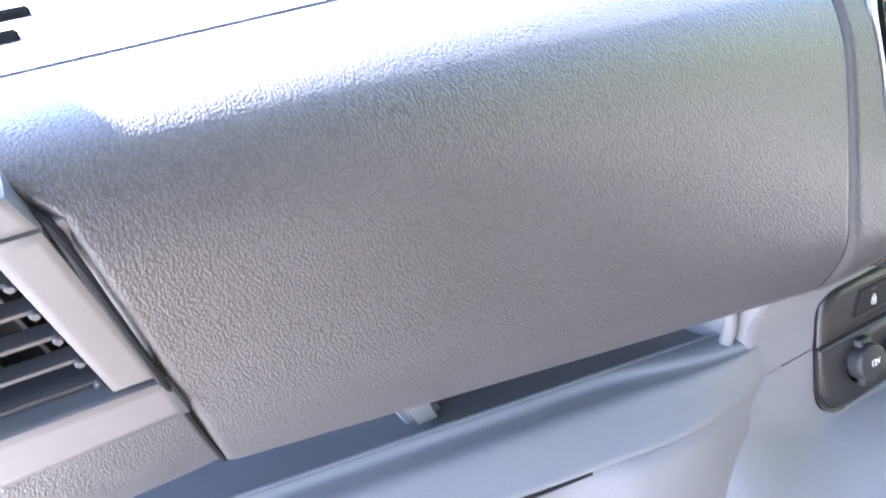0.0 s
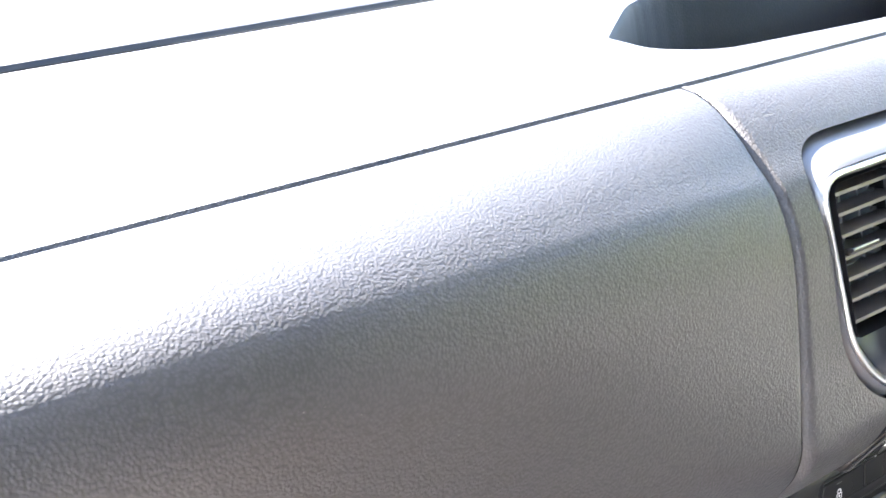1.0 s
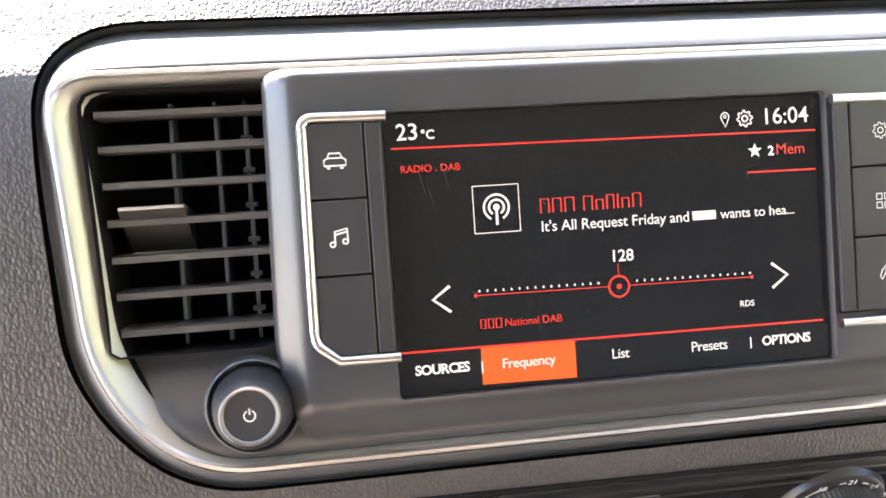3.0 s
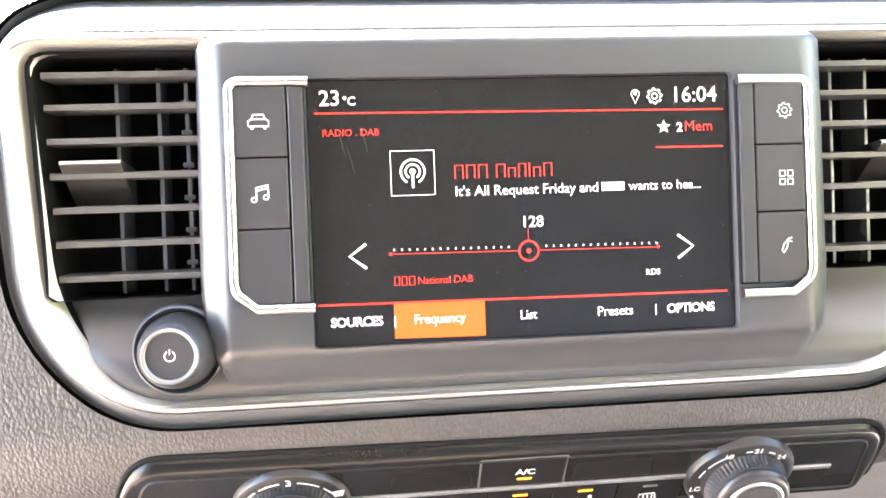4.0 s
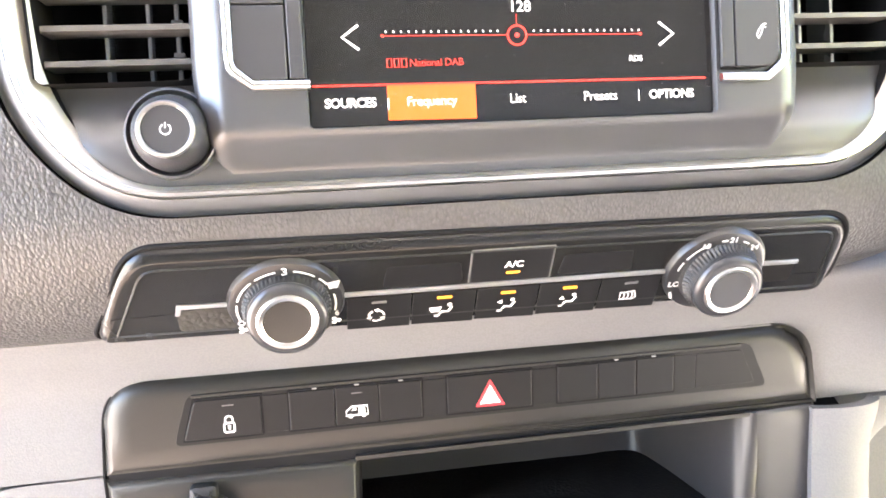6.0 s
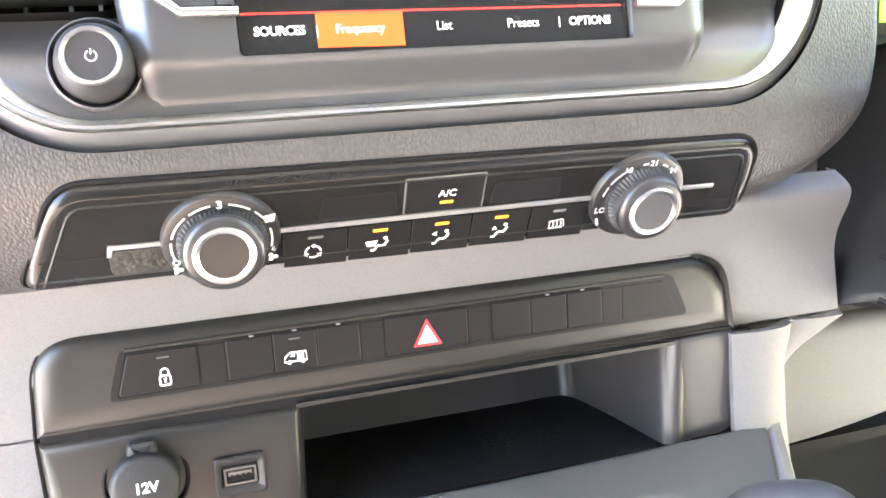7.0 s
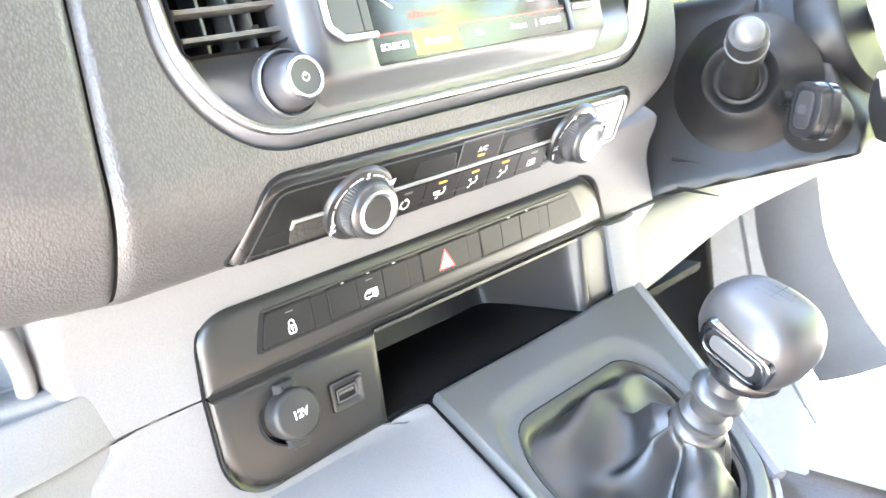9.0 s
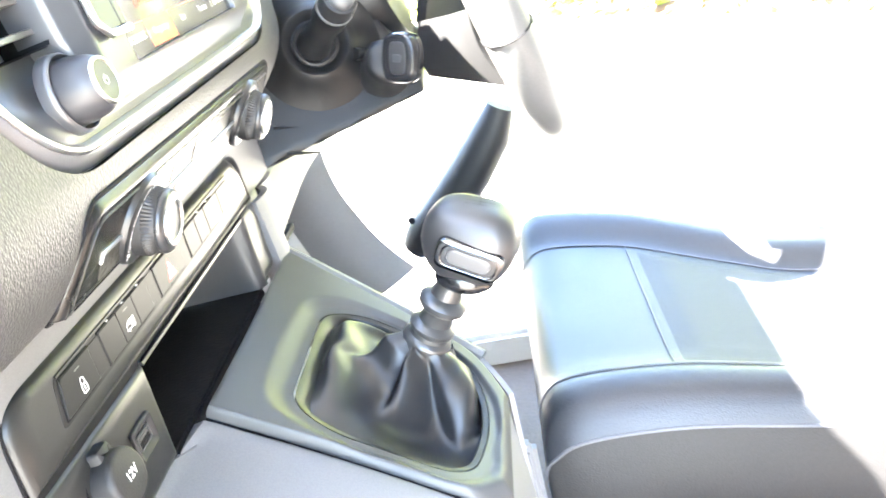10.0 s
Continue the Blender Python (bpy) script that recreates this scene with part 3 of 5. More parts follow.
part("fascia_sill", plate(box2(-170, 170, -29, -26.3), -42, -18.7, F, .3), DARK, radio)

# pod that carries the screen and its keys
pod = rounded([(-114, 63.5), (114, 63.5), (116, -30), (108, -61.5), (-108, -61.5), (-116, -30)], [5, 5, 10, 6, 6, 10], 6)
glass_hole = box2(-76.6, 76.6, -45.4, 47.6, 1.2)


def pod_w(p):
    return 3.2 - 12.6 * smooth01((-44 - p.y) / 17) - 7.0 * min(1.1, max(0.0, (abs(p.x) - 104.5) / 10.5)) ** 1.4 - 3 * smooth01((p.y - 59) / 4.5) ** 2


part("pod", ring_band(pod, glass_hole, [(0, -22), (0, lambda p: pod_w(p) - 2), (.02, lambda p: pod_w(p) - .5)] + [(s, pod_w) for s in (.035, .05, .07, .1, .13, .16, .2, .25, .3, .35, .5, .65, .8, .95)] + [(.992, lambda p: pod_w(p) - .2), (1, lambda p: pod_w(p) - 1), (1, -4)], F, 260), SATIN, radio, "satin black raised pod")
screen = part("screen", plate(box2(-76.4, 76.4, -45.2, 47.4, 1), -3, 0.4, F, .3), UI_BLACK, radio, "lit glossy touchscreen showing a radio menu")

W = 0.52   # graphics lie just on the glass


def ui(name, bm, mat):
    return part(name, bm, mat, screen, smooth=0)


ui("line", fill([(-74, 35.7), (74, 34.3), (74, 34.9), (-74, 36.3)], F, W), UI_RED)
ui("line", fill([(48, 21.0), (73.5, 20.8), (73.5, 21.4), (48, 21.6)], F, W), UI_RED)
ui("line", fill([(-75, -31.0), (73.5, -32.2), (73.5, -31.5), (-75, -30.3)], F, W), UI_RED)
ui("tab_highlight", fill([(-48.8, -31.2), (-16.6, -31.4), (-16.6, -43.9), (-48.8, -43.4)], F, W - .02), UI_ORANGE)
ui("tab_bar", fill([(-76, -31.2), (74.5, -32.3), (74.5, -44.6), (-76, -43.8)], F, W - .06), GLOSS)
words("23", 7.6, -68.5, 40.9, F, UI_WHITE, screen, w=W, bold=.06)
words("°C", 4.2, -61.8, 39.9, F, UI_WHITE, screen, w=W, bold=.08)
words("16:04", 7.9, 63.0, 39.9, F, UI_WHITE, screen, w=W, bold=.04)
words("RADIO . DAB", 3.4, -61.6, 29.0, F, UI_RED, screen, w=W, bold=.02)
words("2", 4.6, 57.2, 28.2, F, UI_WHITE, screen, w=W, bold=.14)
words("Mem", 5.4, 64.4, 28.5, F, UI_RED, screen, w=W)
# station name: plain blocks of the letters' size
bm = bmesh.new()
for x0, x1, h in ((-25.8, -22.4, 5), (-21.6, -18.2, 5), (-17.4, -13.8, 5), (-10.9, -7.4, 5), (-6.6, -3.7, 3.6), (-2.9, 0.1, 5), (.9, 1.6, 5), (2.5, 5.4, 3.6), (6.3, 9.6, 5)):
    stroke([(x0 + .3, 12.0), (x0 + .3, 12.0 + h - .3), (x1 - .3, 12.0 + h - .3), (x1 - .3, 12.0)] if x1 - x0 > 1 else [(x0 + .35, 12), (x0 + .35, 12 + h)], .55, F, W, bm, False)
ui("station_name", bm, UI_RED)
words("It's All Request Friday and", 5.05, -25.9, 7.4, F, UI_WHITE, screen, w=W, align="LEFT", bold=.03, spread=.985)
ui("name_bar", fill([(27.4, 6.1), (35.9, 6.1), (35.9, 9.2), (27.4, 9.2)], F, W), UI_WHITE)
words("wants to hea...", 4.75, 37.5, 7.5, F, UI_WHITE, screen, w=W, align="LEFT", bold=.03, spread=.985)
words("128", 5.6, 1.6, -4.2, F, UI_WHITE, screen, w=W, bold=.08)
bm = bmesh.new()
for x0, x1, h in ((-48.4, -46.4, 3), (-45.8, -43.8, 3), (-43.2, -41.0, 3)):
    stroke([(x0 + .2, -24.8), (x0 + .2, -24.8 + h), (x1 - .2, -24.8 + h), (x1 - .2, -24.8)], .45, F, W, bm, True)
ui("network_name", bm, UI_RED)
words("National DAB", 3.65, -30.3, -23.5, F, UI_RED, screen, w=W, bold=.0, spread=.95)
words("RDS", 3.0, 45.6, -23.9, F, UI_WHITE, screen, w=W, bold=.05)
for txt, u, sz, bd in (("SOURCES", -61.9, 4.5, .14), ("Frequency", -32.8, 4.7, .02), ("List", -.9, 4.8, .02), ("Presets", 31.0, 4.9, .02), ("OPTIONS", 59.4, 4.5, .14)):
    words(txt, sz, u, -37.3 - .004 * u, F, UI_WHITE, screen, w=W, bold=bd, spread=.93)
for u in (-48.6, 46.2):
    ui("tick", fill([(u - .25, -39.6), (u + .25, -39.6), (u + .25, -35.6), (u - .25, -35.6)], F, W), UI_WHITE)
# tuning scale
ui("scale", stroke([(-49.2, -13.7), (47.8, -14.8)], .32, F, W), UI_RED)
bm = bmesh.new()
for k in range(36):
    u = -48 + k * 2.72
    if abs(u) > 4.5:
        fill([(u - .28, -12.7 - .0115 * (u + 48)), (u + .28, -12.7 - .0115 * (u + 48)), (u + .28, -11.9 - .0115 * (u + 48)), (u - .28, -11.9 - .0115 * (u + 48))], F, W, bm)
ui("scale_dots", bm, UI_WHITE)
bm = stroke(arc(0, -14.4, 3.5, 0, 352, 40), .75, F, W + .03, closed=True)
fill(arc(0, -14.4, .95, 0, 345, 16), F, W + .03, bm)
stroke([(0, -10.5), (0, -6.6)], .25, F, W, bm)
ui("tuning_dial", bm, UI_RED)
ui("dial_backing", fill(arc(0, -14.4, 3.3, 0, 345, 24), F, W + .015), GLOSS)
for u in (-49.3, 47.8):
    ui("scale_end", fill(arc(u, -13.7 - .011 * (u + 49), .65, 0, 330, 12), F, W + .02), UI_RED)
ui("arrow", stroke([(-57.8, -9.8), (-63.6, -14.0), (-57.8, -18.4)], 1.05, F, W), UI_WHITE)
ui("arrow", stroke([(55.2, -10.6), (61.0, -14.9), (55.2, -19.2)], 1.05, F, W), UI_WHITE)
ui("station_frame", stroke([(-48.2, 22.3), (-32.8, 22.3), (-32.8, 6.7), (-48.2, 6.7)], .45, F, W, closed=True), UI_WHITE)
bm = stroke(arc(-40.5, 15.0, 4.2, -62, 242, 30), .75, F, W)
stroke(arc(-40.5, 15.0, 2.5, -58, 238, 24), .75, F, W, bm)
fill(arc(-40.5, 15.0, 1.15, 0, 340, 14), F, W, bm)
stroke([(-40.5, 14.2), (-40.5, 9.2)], .9, F, W, bm)
ui("station_icon", bm, UI_WHITE)
bm = bmesh.new()
fill([(51.3 + (2.7 if k % 2 == 0 else 1.15) * math.sin(math.pi * k / 5), 28.6 + (2.7 if k % 2 == 0 else 1.15) * math.cos(math.pi * k / 5)) for k in range(10)], F, W, bm)
ui("star", bm, UI_WHITE)


def cog(u, v, r, teeth, width, M, w):
    pts = []
    for k in range(teeth):
        for da, rr in ((0, 1), (.28, 1), (.42, .78), (.86, .78)):
            a = 2 * math.pi * (k + da) / teeth
            pts.append((u + r * rr * math.cos(a), v + r * rr * math.sin(a)))
    bm = stroke(pts, width, M, w, closed=True)
    stroke(arc(u, v, r * .36, 0, 340, 14), width, M, w, bm, True)
    return bm


rng = random.Random(4)
bm = bmesh.new()
for _ in range(70):
    u, v, r = rng.uniform(-74, 74), rng.uniform(-44, 46), rng.uniform(.08, .2)
    fill([(u - r, v), (u, v - r), (u + r, v), (u, v + r)], F, W + .05, bm)
for u, v in ((-66, 30), (-63, 24), (-58, 31)):
    stroke([(u, v), (u + 2.2, v - 9)], .06, F, W + .05, bm)
ui("dust_specks", bm, DUST)
ui("settings_icon", cog(48.2, 39.8, 2.8, 8, .55, F, W), UI_WHITE)
bm = stroke(arc(41, 40.7, 1.45, -35, 215, 16) + [(41, 37.2)], .42, F, W, closed=True)
stroke(arc(41, 40.8, .5, 0, 320, 8), .35, F, W, bm, True)
ui("place_icon", bm, UI_WHITE)

# keys either side of the screen, in chrome surrounds
for sgn in (-1, 1):
    path = [(75.6, 46.2)] + [tuple(p) for p in arc(98.6, 42.6, 3.6, 90, 0, 8)] + [(102.4, -21.5)] + [tuple(p) for p in arc(97.2, -22.5, 5.2, -10, -60, 6)] + [(95.0, -30.8), (75.8, -30.8)]
    pts = [F @ Vector((sgn * u + (1.2 if sgn > 0 else 0), v - .012 * (u * sgn + 76), 6.0)) for u, v in path]
    part("key_surround", tube(pts, .0017, 12, flat=1), CHROME, radio, "bright chrome key surround")
    back = rounded([(sgn * 77, 45.2), (sgn * 101.4, 45.2), (sgn * 101.4, -22), (sgn * 95, -29.6), (sgn * 77, -29.6)], [.5, 3, 6, 4, .5], 5)
    part("key_backing", plate(back, 1, 5.0, F, .2), DARK, radio)
    part("key_strip", plate(box2(*sorted((sgn * 77.4, sgn * 82.6)), -28.8, 44.4, .4), 2, 6.6, F, .5), KEYCAP, radio, smooth=0)
    for k, (v1, v0) in enumerate(((44.6, 21.0), (20.4, -3.2), (-3.8, -29.0))):
        o = [(sgn * 83.2, v1), (sgn * 101.0, v1), (sgn * 101.0, v0), (sgn * 83.2, v0)]
        r = [.6, 2.4 if k == 0 else .6, 6.5 if k == 2 else .6, .6]
        key = part("key", plate(rounded(o, r, 5), 2, 6.6, F, .45), KEYCAP, radio, "dark matt key", smooth=0)
        u, v, w = sgn * 92.4 + (.8 if sgn > 0 else 0), (v0 + v1) / 2, 6.7
        if sgn < 0 and k == 0:      # car
            bm = stroke([(u - 3.4, v - 1.6), (u - 3.4, v + .2), (u - 2.3, v + .8), (u - 1.7, v + 2.3), (u + 1.7, v + 2.3), (u + 2.3, v + .8), (u + 3.4, v + .2), (u + 3.4, v - 1.6)], .5, F, w, closed=True)
            stroke([(u - 2.3, v + .8), (u + 2.3, v + .8)], .4, F, w, bm)
            stroke([(u - 2.6, v - 2.3), (u - 1.6, v - 2.3)], .6, F, w, bm)
            stroke([(u + 1.6, v - 2.3), (u + 2.6, v - 2.3)], .6, F, w, bm)
        elif sgn < 0 and k == 1:    # notes
            bm = stroke([(u - 1.6, v - 2), (u - 1.6, v + 1.9), (u + 2.4, v + 2.8), (u + 2.4, v - 1.2)], .55, F, w)
            stroke([(u - 1.6, v + .9), (u + 2.4, v + 1.8)], .5, F, w, bm)
            stroke(arc(u - 2.4, v - 2.1, .8, 0, 330, 10), .5, F, w, bm, True)
            stroke(arc(u + 1.6, v - 1.3, .8, 0, 330, 10), .5, F, w, bm, True)
        elif sgn < 0:
            continue
        elif k == 0:
            bm = cog(u + 1, v, 2.8, 8, .34, F, w)
        elif k == 1:                # four squares
            bm = bmesh.new()
            for du in (-1.5, 1.5):
                for dv in (-1.5, 1.5):
                    stroke([(u + 1 + du - 1, v + dv - 1), (u + 1 + du + 1, v + dv - 1), (u + 1 + du + 1, v + dv + 1), (u + 1 + du - 1, v + dv + 1)], .45, F, w, bm, True)
        else:                       # handset
            bm = stroke([(u + 2.6, v + 3.2), (u + 1.2, v + 3.0), (u + .9, v + 1.2), (u + .5, v - .4), (u - .8, v - 2.2), (u - 1.4, v - 1.2), (u - .6, v + .9), (u + .8, v + 2.6), (u + 2.4, v + 1.7)], .5, F, w)
        part("symbol", bm, WHITE, key, "white printed symbol", smooth=0)

# the two middle vents
for sgn in (-1, 1):
    op = rounded([(sgn * 172.5, 60.5), (sgn * 113.5, 60.5), (sgn * 115, -26), (sgn * 168, -26)], [7, 1, 5, 2], 5)
    part("vent_duct", ring_band(op, inset(ccw(op), 1.5), [(0, -8), (0, -30), (.5, -44)], F, 80), DARK, radio)
    part("vent_back", plate(op, -46, -44, F), DARK, radio)
    for k, v in enumerate((53.1, 41.8, 29.9, 17.6, 5.6, -6.4, -18.6)):
        lo = 168.0 + .045 * (v - 10) - 1.2
        o = [(sgn * lo, v - 1.3), (sgn * 114.6, v - 1.3), (sgn * 114.6, v + 1.3), (sgn * lo, v + 1.3)]
        bm = bmesh.new()
        rings(bm, [(ccw([Vector((p[0], p[1] + .6)) for p in o]), -27), (ccw([Vector((p[0], p[1] + .1)) for p in o]), -14), (inset(ccw([Vector(p) for p in o]), .35), -12.2)], F, True)
        part("louvre", bm, SLAT, radio, "dark louvre")
    for u in (121, 131, 146):
        part("vertical_vane", plate(box2(*sorted((sgn * u, sgn * (u + 1.5))), -25, 58), -42, -26, F, .3), VANE, radio)
    for k, v in enumerate((47, 36, 24, 12, 0, -12)):
        part("vane_link", plate(box2(*sorted((sgn * 119.5, sgn * 123.5)), v - 3.2, v - 1.4, .5), -26, -24, F, .3), SLAT, radio)
    # thumb tab on the fourth louvre: a wedge whose face leans back into the duct
    uc = sgn * 152.0
    bm = bmesh.new()
    prof_ = [(-30, 7.0), (-26.5, 7.0), (-25.4, 7.8), (-10.0, 20.2), (-8.8, 21.2), (-8.8, 22.2), (-10, 22.8), (-30, 21.0)]
    sides_ = [[bm.verts.new(F @ Vector((uc + a_ * (10.4 if w_ > -28 else 10.0), v_, w_))) for w_, v_ in prof_] for a_ in (-1, 1)]
    for q_ in range(len(prof_)):
        r_ = (q_ + 1) % len(prof_)
        bm.faces.new((sides_[0][q_], sides_[0][r_], sides_[1][r_], sides_[1][q_]))
    bm.faces.new(sides_[0][::-1])
    bm.faces.new(sides_[1])
    bmesh.ops.recalc_face_normals(bm, faces=bm.faces[:])
    tab = part("thumb_tab", bm, TABMAT, radio, "glossy black thumb tab", smooth=25)
    # thin silver bars draw the highlight along the tab's two edges
    part("tab_glint", tube([F @ Vector((uc - 10.2, 22.2, -8.9)), F @ Vector((uc + 10.2, 22.2, -8.9))], .0006, 8), SILVER, tab)
    part("tab_glint", tube([F @ Vector((uc - 10.2, 7.4, -25.8)), F @ Vector((uc + 10.2, 7.4, -25.8))], .0004, 8), SILVER, tab)

# power and volume knob
KN = F @ Matrix.Translation((-124, -44.4, 0))
knob = part("power_knob", lathe([(13.4, -8), (13.2, -6.8), (12.9, -3), (11.6, 4.5), (10.6, 7.4), (9.4, 9.0)], KN, 120, knurl=(-3, 4.6, .28)), KEYCAP, radio, "round power knob with a bright ring")
part("base_collar", lathe([(16.2, -10), (16.0, -6.4), (15.6, -4.6), (14.9, -4.0), (14.0, -6.0), (13.6, -8)], KN, 72), SATIN, radio, "dark ring round the power knob")
part("ring", lathe([(9.6, 8.0), (9.5, 9.8), (9.0, 10.4), (8.3, 10.2), (7.9, 9.6)], KN, 64, cap=False), RINGMAT, knob, "bright chrome ring")
part("cap", lathe([(8.0, 8.5), (7.95, 9.5), (6.6, 9.4), (.5, 9.3)], KN, 48), KEYCAP, knob)
bm = stroke(arc(0, 0, 1.7, 118, 422, 24), .4, KN, 9.55)
stroke([(0, .4), (0, 2.3)], .4, KN, 9.55, bm)
part("symbol", bm, WHITE, knob, "white power symbol", smooth=0)

# ---- climate panel ----
climate = thing("climate_control_panel", "dark heater control panel with two rotary knobs", "heater controls")
co = rounded([(-141.0, 26.5), (-160.5, -20.8), (153.5, -23.6), (147.5, 22.8)], [11, 9, 12, 12], 8)


def pad_level(p):
    """Height of the padded dash over the heater panel's plane, in millimetres."""
    lo, hi = -25.0, 15.0
    for _ in range(30):
        m = (lo + hi) / 2
        q = C @ Vector((p.x, p.y, m))
        if q.y < mid_y(q.z) + 0.10 * max(0.0, q.x - 0.165) ** 1.2:
            hi = m
        else:
            lo = m
    return max(-6.0, min(1.0, (lo + hi) / 2))


part("frame", ring_band(co, inset(ccw(co), 4.2), [(0, -12), (0, lambda p: pad_level(p) - .3), (.08, lambda p: pad_level(p) + .4), (.2, lambda p: .8 * pad_level(p) + .7), (.45, lambda p: .5 * pad_level(p) + .8), (.8, lambda p: .15 * pad_level(p) + .5), (1, .25)], C, 220), CLIM, climate, "rounded dark frame")
part("panel", plate(inset(ccw(co), 3.6), -12, .3, C, .4), CLIM, climate, "dark satin panel")
part("outline", tube([C @ Vector((p.x, p.y, pad_level(p) + .1)) for p in inset(ccw(co), -.5)], .0010, 8, closed=True), DARK, climate)
part("panel_rib", tube([C @ Vector((p.x, p.y, .45)) for p in inset(ccw(co), 7.0)], .00045, 6, closed=True), SWITCH, climate)
part("fold_line", stroke([(-151, -4.5), (-108, -3.2)], .35, C, .42), DARK, climate, smooth=0)
part("fold_line", stroke([(112, -8), (149, -8.6)], .35, C, .42), DARK, climate, smooth=0)
# bright strips at mid height
for a, b in ((-126, -106.5), (-64.5, 69.5), (108, 130.5)):
    part("strip", plate([Vector((a, .9)), Vector((a, -1.2)), Vector((b, -1.4)), Vector((b, .7))], 0, 1.2, C, .4), SILVER, climate, "thin bright strip")
part("strip", plate([Vector((-126.6, 1)), Vector((-127.6, -4.5)), Vector((-125.8, -4.5)), Vector((-124.5, 1))], 0, 1.1, C, .3), SILVER, climate)
part("worn_window", plate(box2(-127, -104, -14, -2.2, 3), .1, .55, C, .1), WORN, climate, "scuffed dark window")
part("end_window", plate(box2(108, 130, -12, -1.8, 2.5), .1, .55, C, .1), DARK, climate)
for a, b in ((-49, -17), (22, 54)):
    part("finger_recess", plate(rounded([(a + 1.5, 13), (b - 1.5, 13), (b, 2.2), (a, 2.2)], 2, 4), .1, .6, C, .3), BUTTON, climate)
ac = part("ac_button", plate(box2(-14.3, 18.4, 1.4, 18.2, .6), -.5, .75, C, .25), BUTTON, climate, smooth=0)
part("button_gap", plate(box2(-15.0, 19.1, 1.0, 18.9, .6), -1, .45, C, .1), PRINT, climate)
words("A/C", 4.6, 3.0, 10.2, C, WHITE, ac, w=.85, bold=.1)
part("led", plate(box2(.2, 5.8, 5.2, 6.5, .3), .5, 1.0, C, .2), AMBER, ac, "lit amber lamp")
edges = (-63.2, -37.0, -10.6, 15.6, 42.3, 69.2)
for k in range(5):
    a, b = edges[k], edges[k + 1]
    o = [Vector((a + .4, -2.4)), Vector((b - .4, -2.6)), Vector((b - .4, -20.6 - .2 * (k > 0))), Vector((a + .4, -20.2))]
    bt = part("mode_button", plate(o, -.5, .7, C, .25), BUTTON, climate, "dark air-mode button", smooth=0)
    u, v, w = (a + b) / 2, -13.0, .82
    bm = bmesh.new()
    if k == 0:
        for r in range(3):
            q = arc(u - 1, v, 3.0, r * 120, r * 120 + 78, 10)
            stroke(q, .8, C, w, bm)
            e, d = Vector(q[-1]), Vector(q[-1]) - Vector(q[-2])
            d.normalize()
            n_ = Vector((-d.y, d.x))
            fill([e + n_ * 1.2, e - n_ * 1.2, e + d * 1.7], C, w, bm)
    elif k == 4:
        stroke([(u - 3.6, v + 1.8), (u + 2.6, v + 2.4), (u + 3.6, v - 1.2), (u + 2.4, v - 2), (u - 3.4, v - 2)], .6, C, w, bm, True)
        for du in (-1.8, 0, 1.8):
            stroke([(u + du, v - 2.6), (u + du + .3, v), (u + du - .2, v + 1.6)], .5, C, w, bm)
    else:
        # seated outline with air arrow
        fill(arc(u + 2.4, v + 3.1, .9, 0, 330, 10), C, w, bm)
        stroke([(u + 3.4, v + 1.9), (u + 2.0, v - .8), (u - .6, v - .6), (u - 2.2, v - 3.0), (u - 3.6, v - 3.0)], 1.1, C, w, bm)
        if k == 1:
            fill([(u - 6, v + 1.9), (u - .8, v + 2.2), (u - 1.8, v - .7), (u - 5.2, v - .7)], C, w, bm)
        else:
            fill([(u - 4.2, v + 2.2), (u - 1.9, v + 3.4), (u - 1.9, v + 1.0)] if k == 2 else [(u - 3.6, v + .8), (u - 1.4, v + .8), (u - 2.5, v + 2.8)], C, w, bm)
    part("symbol", bm, WHITE, bt, "white printed symbol", smooth=0)
    part("led", plate(box2(u - 3, u + 3, -6.2, -4.9, .3), .5, .95, C, .15), AMBER if k in (1, 2, 3) else PRINT, bt, "lit amber lamp" if k in (1, 2, 3) else "unlit lamp")

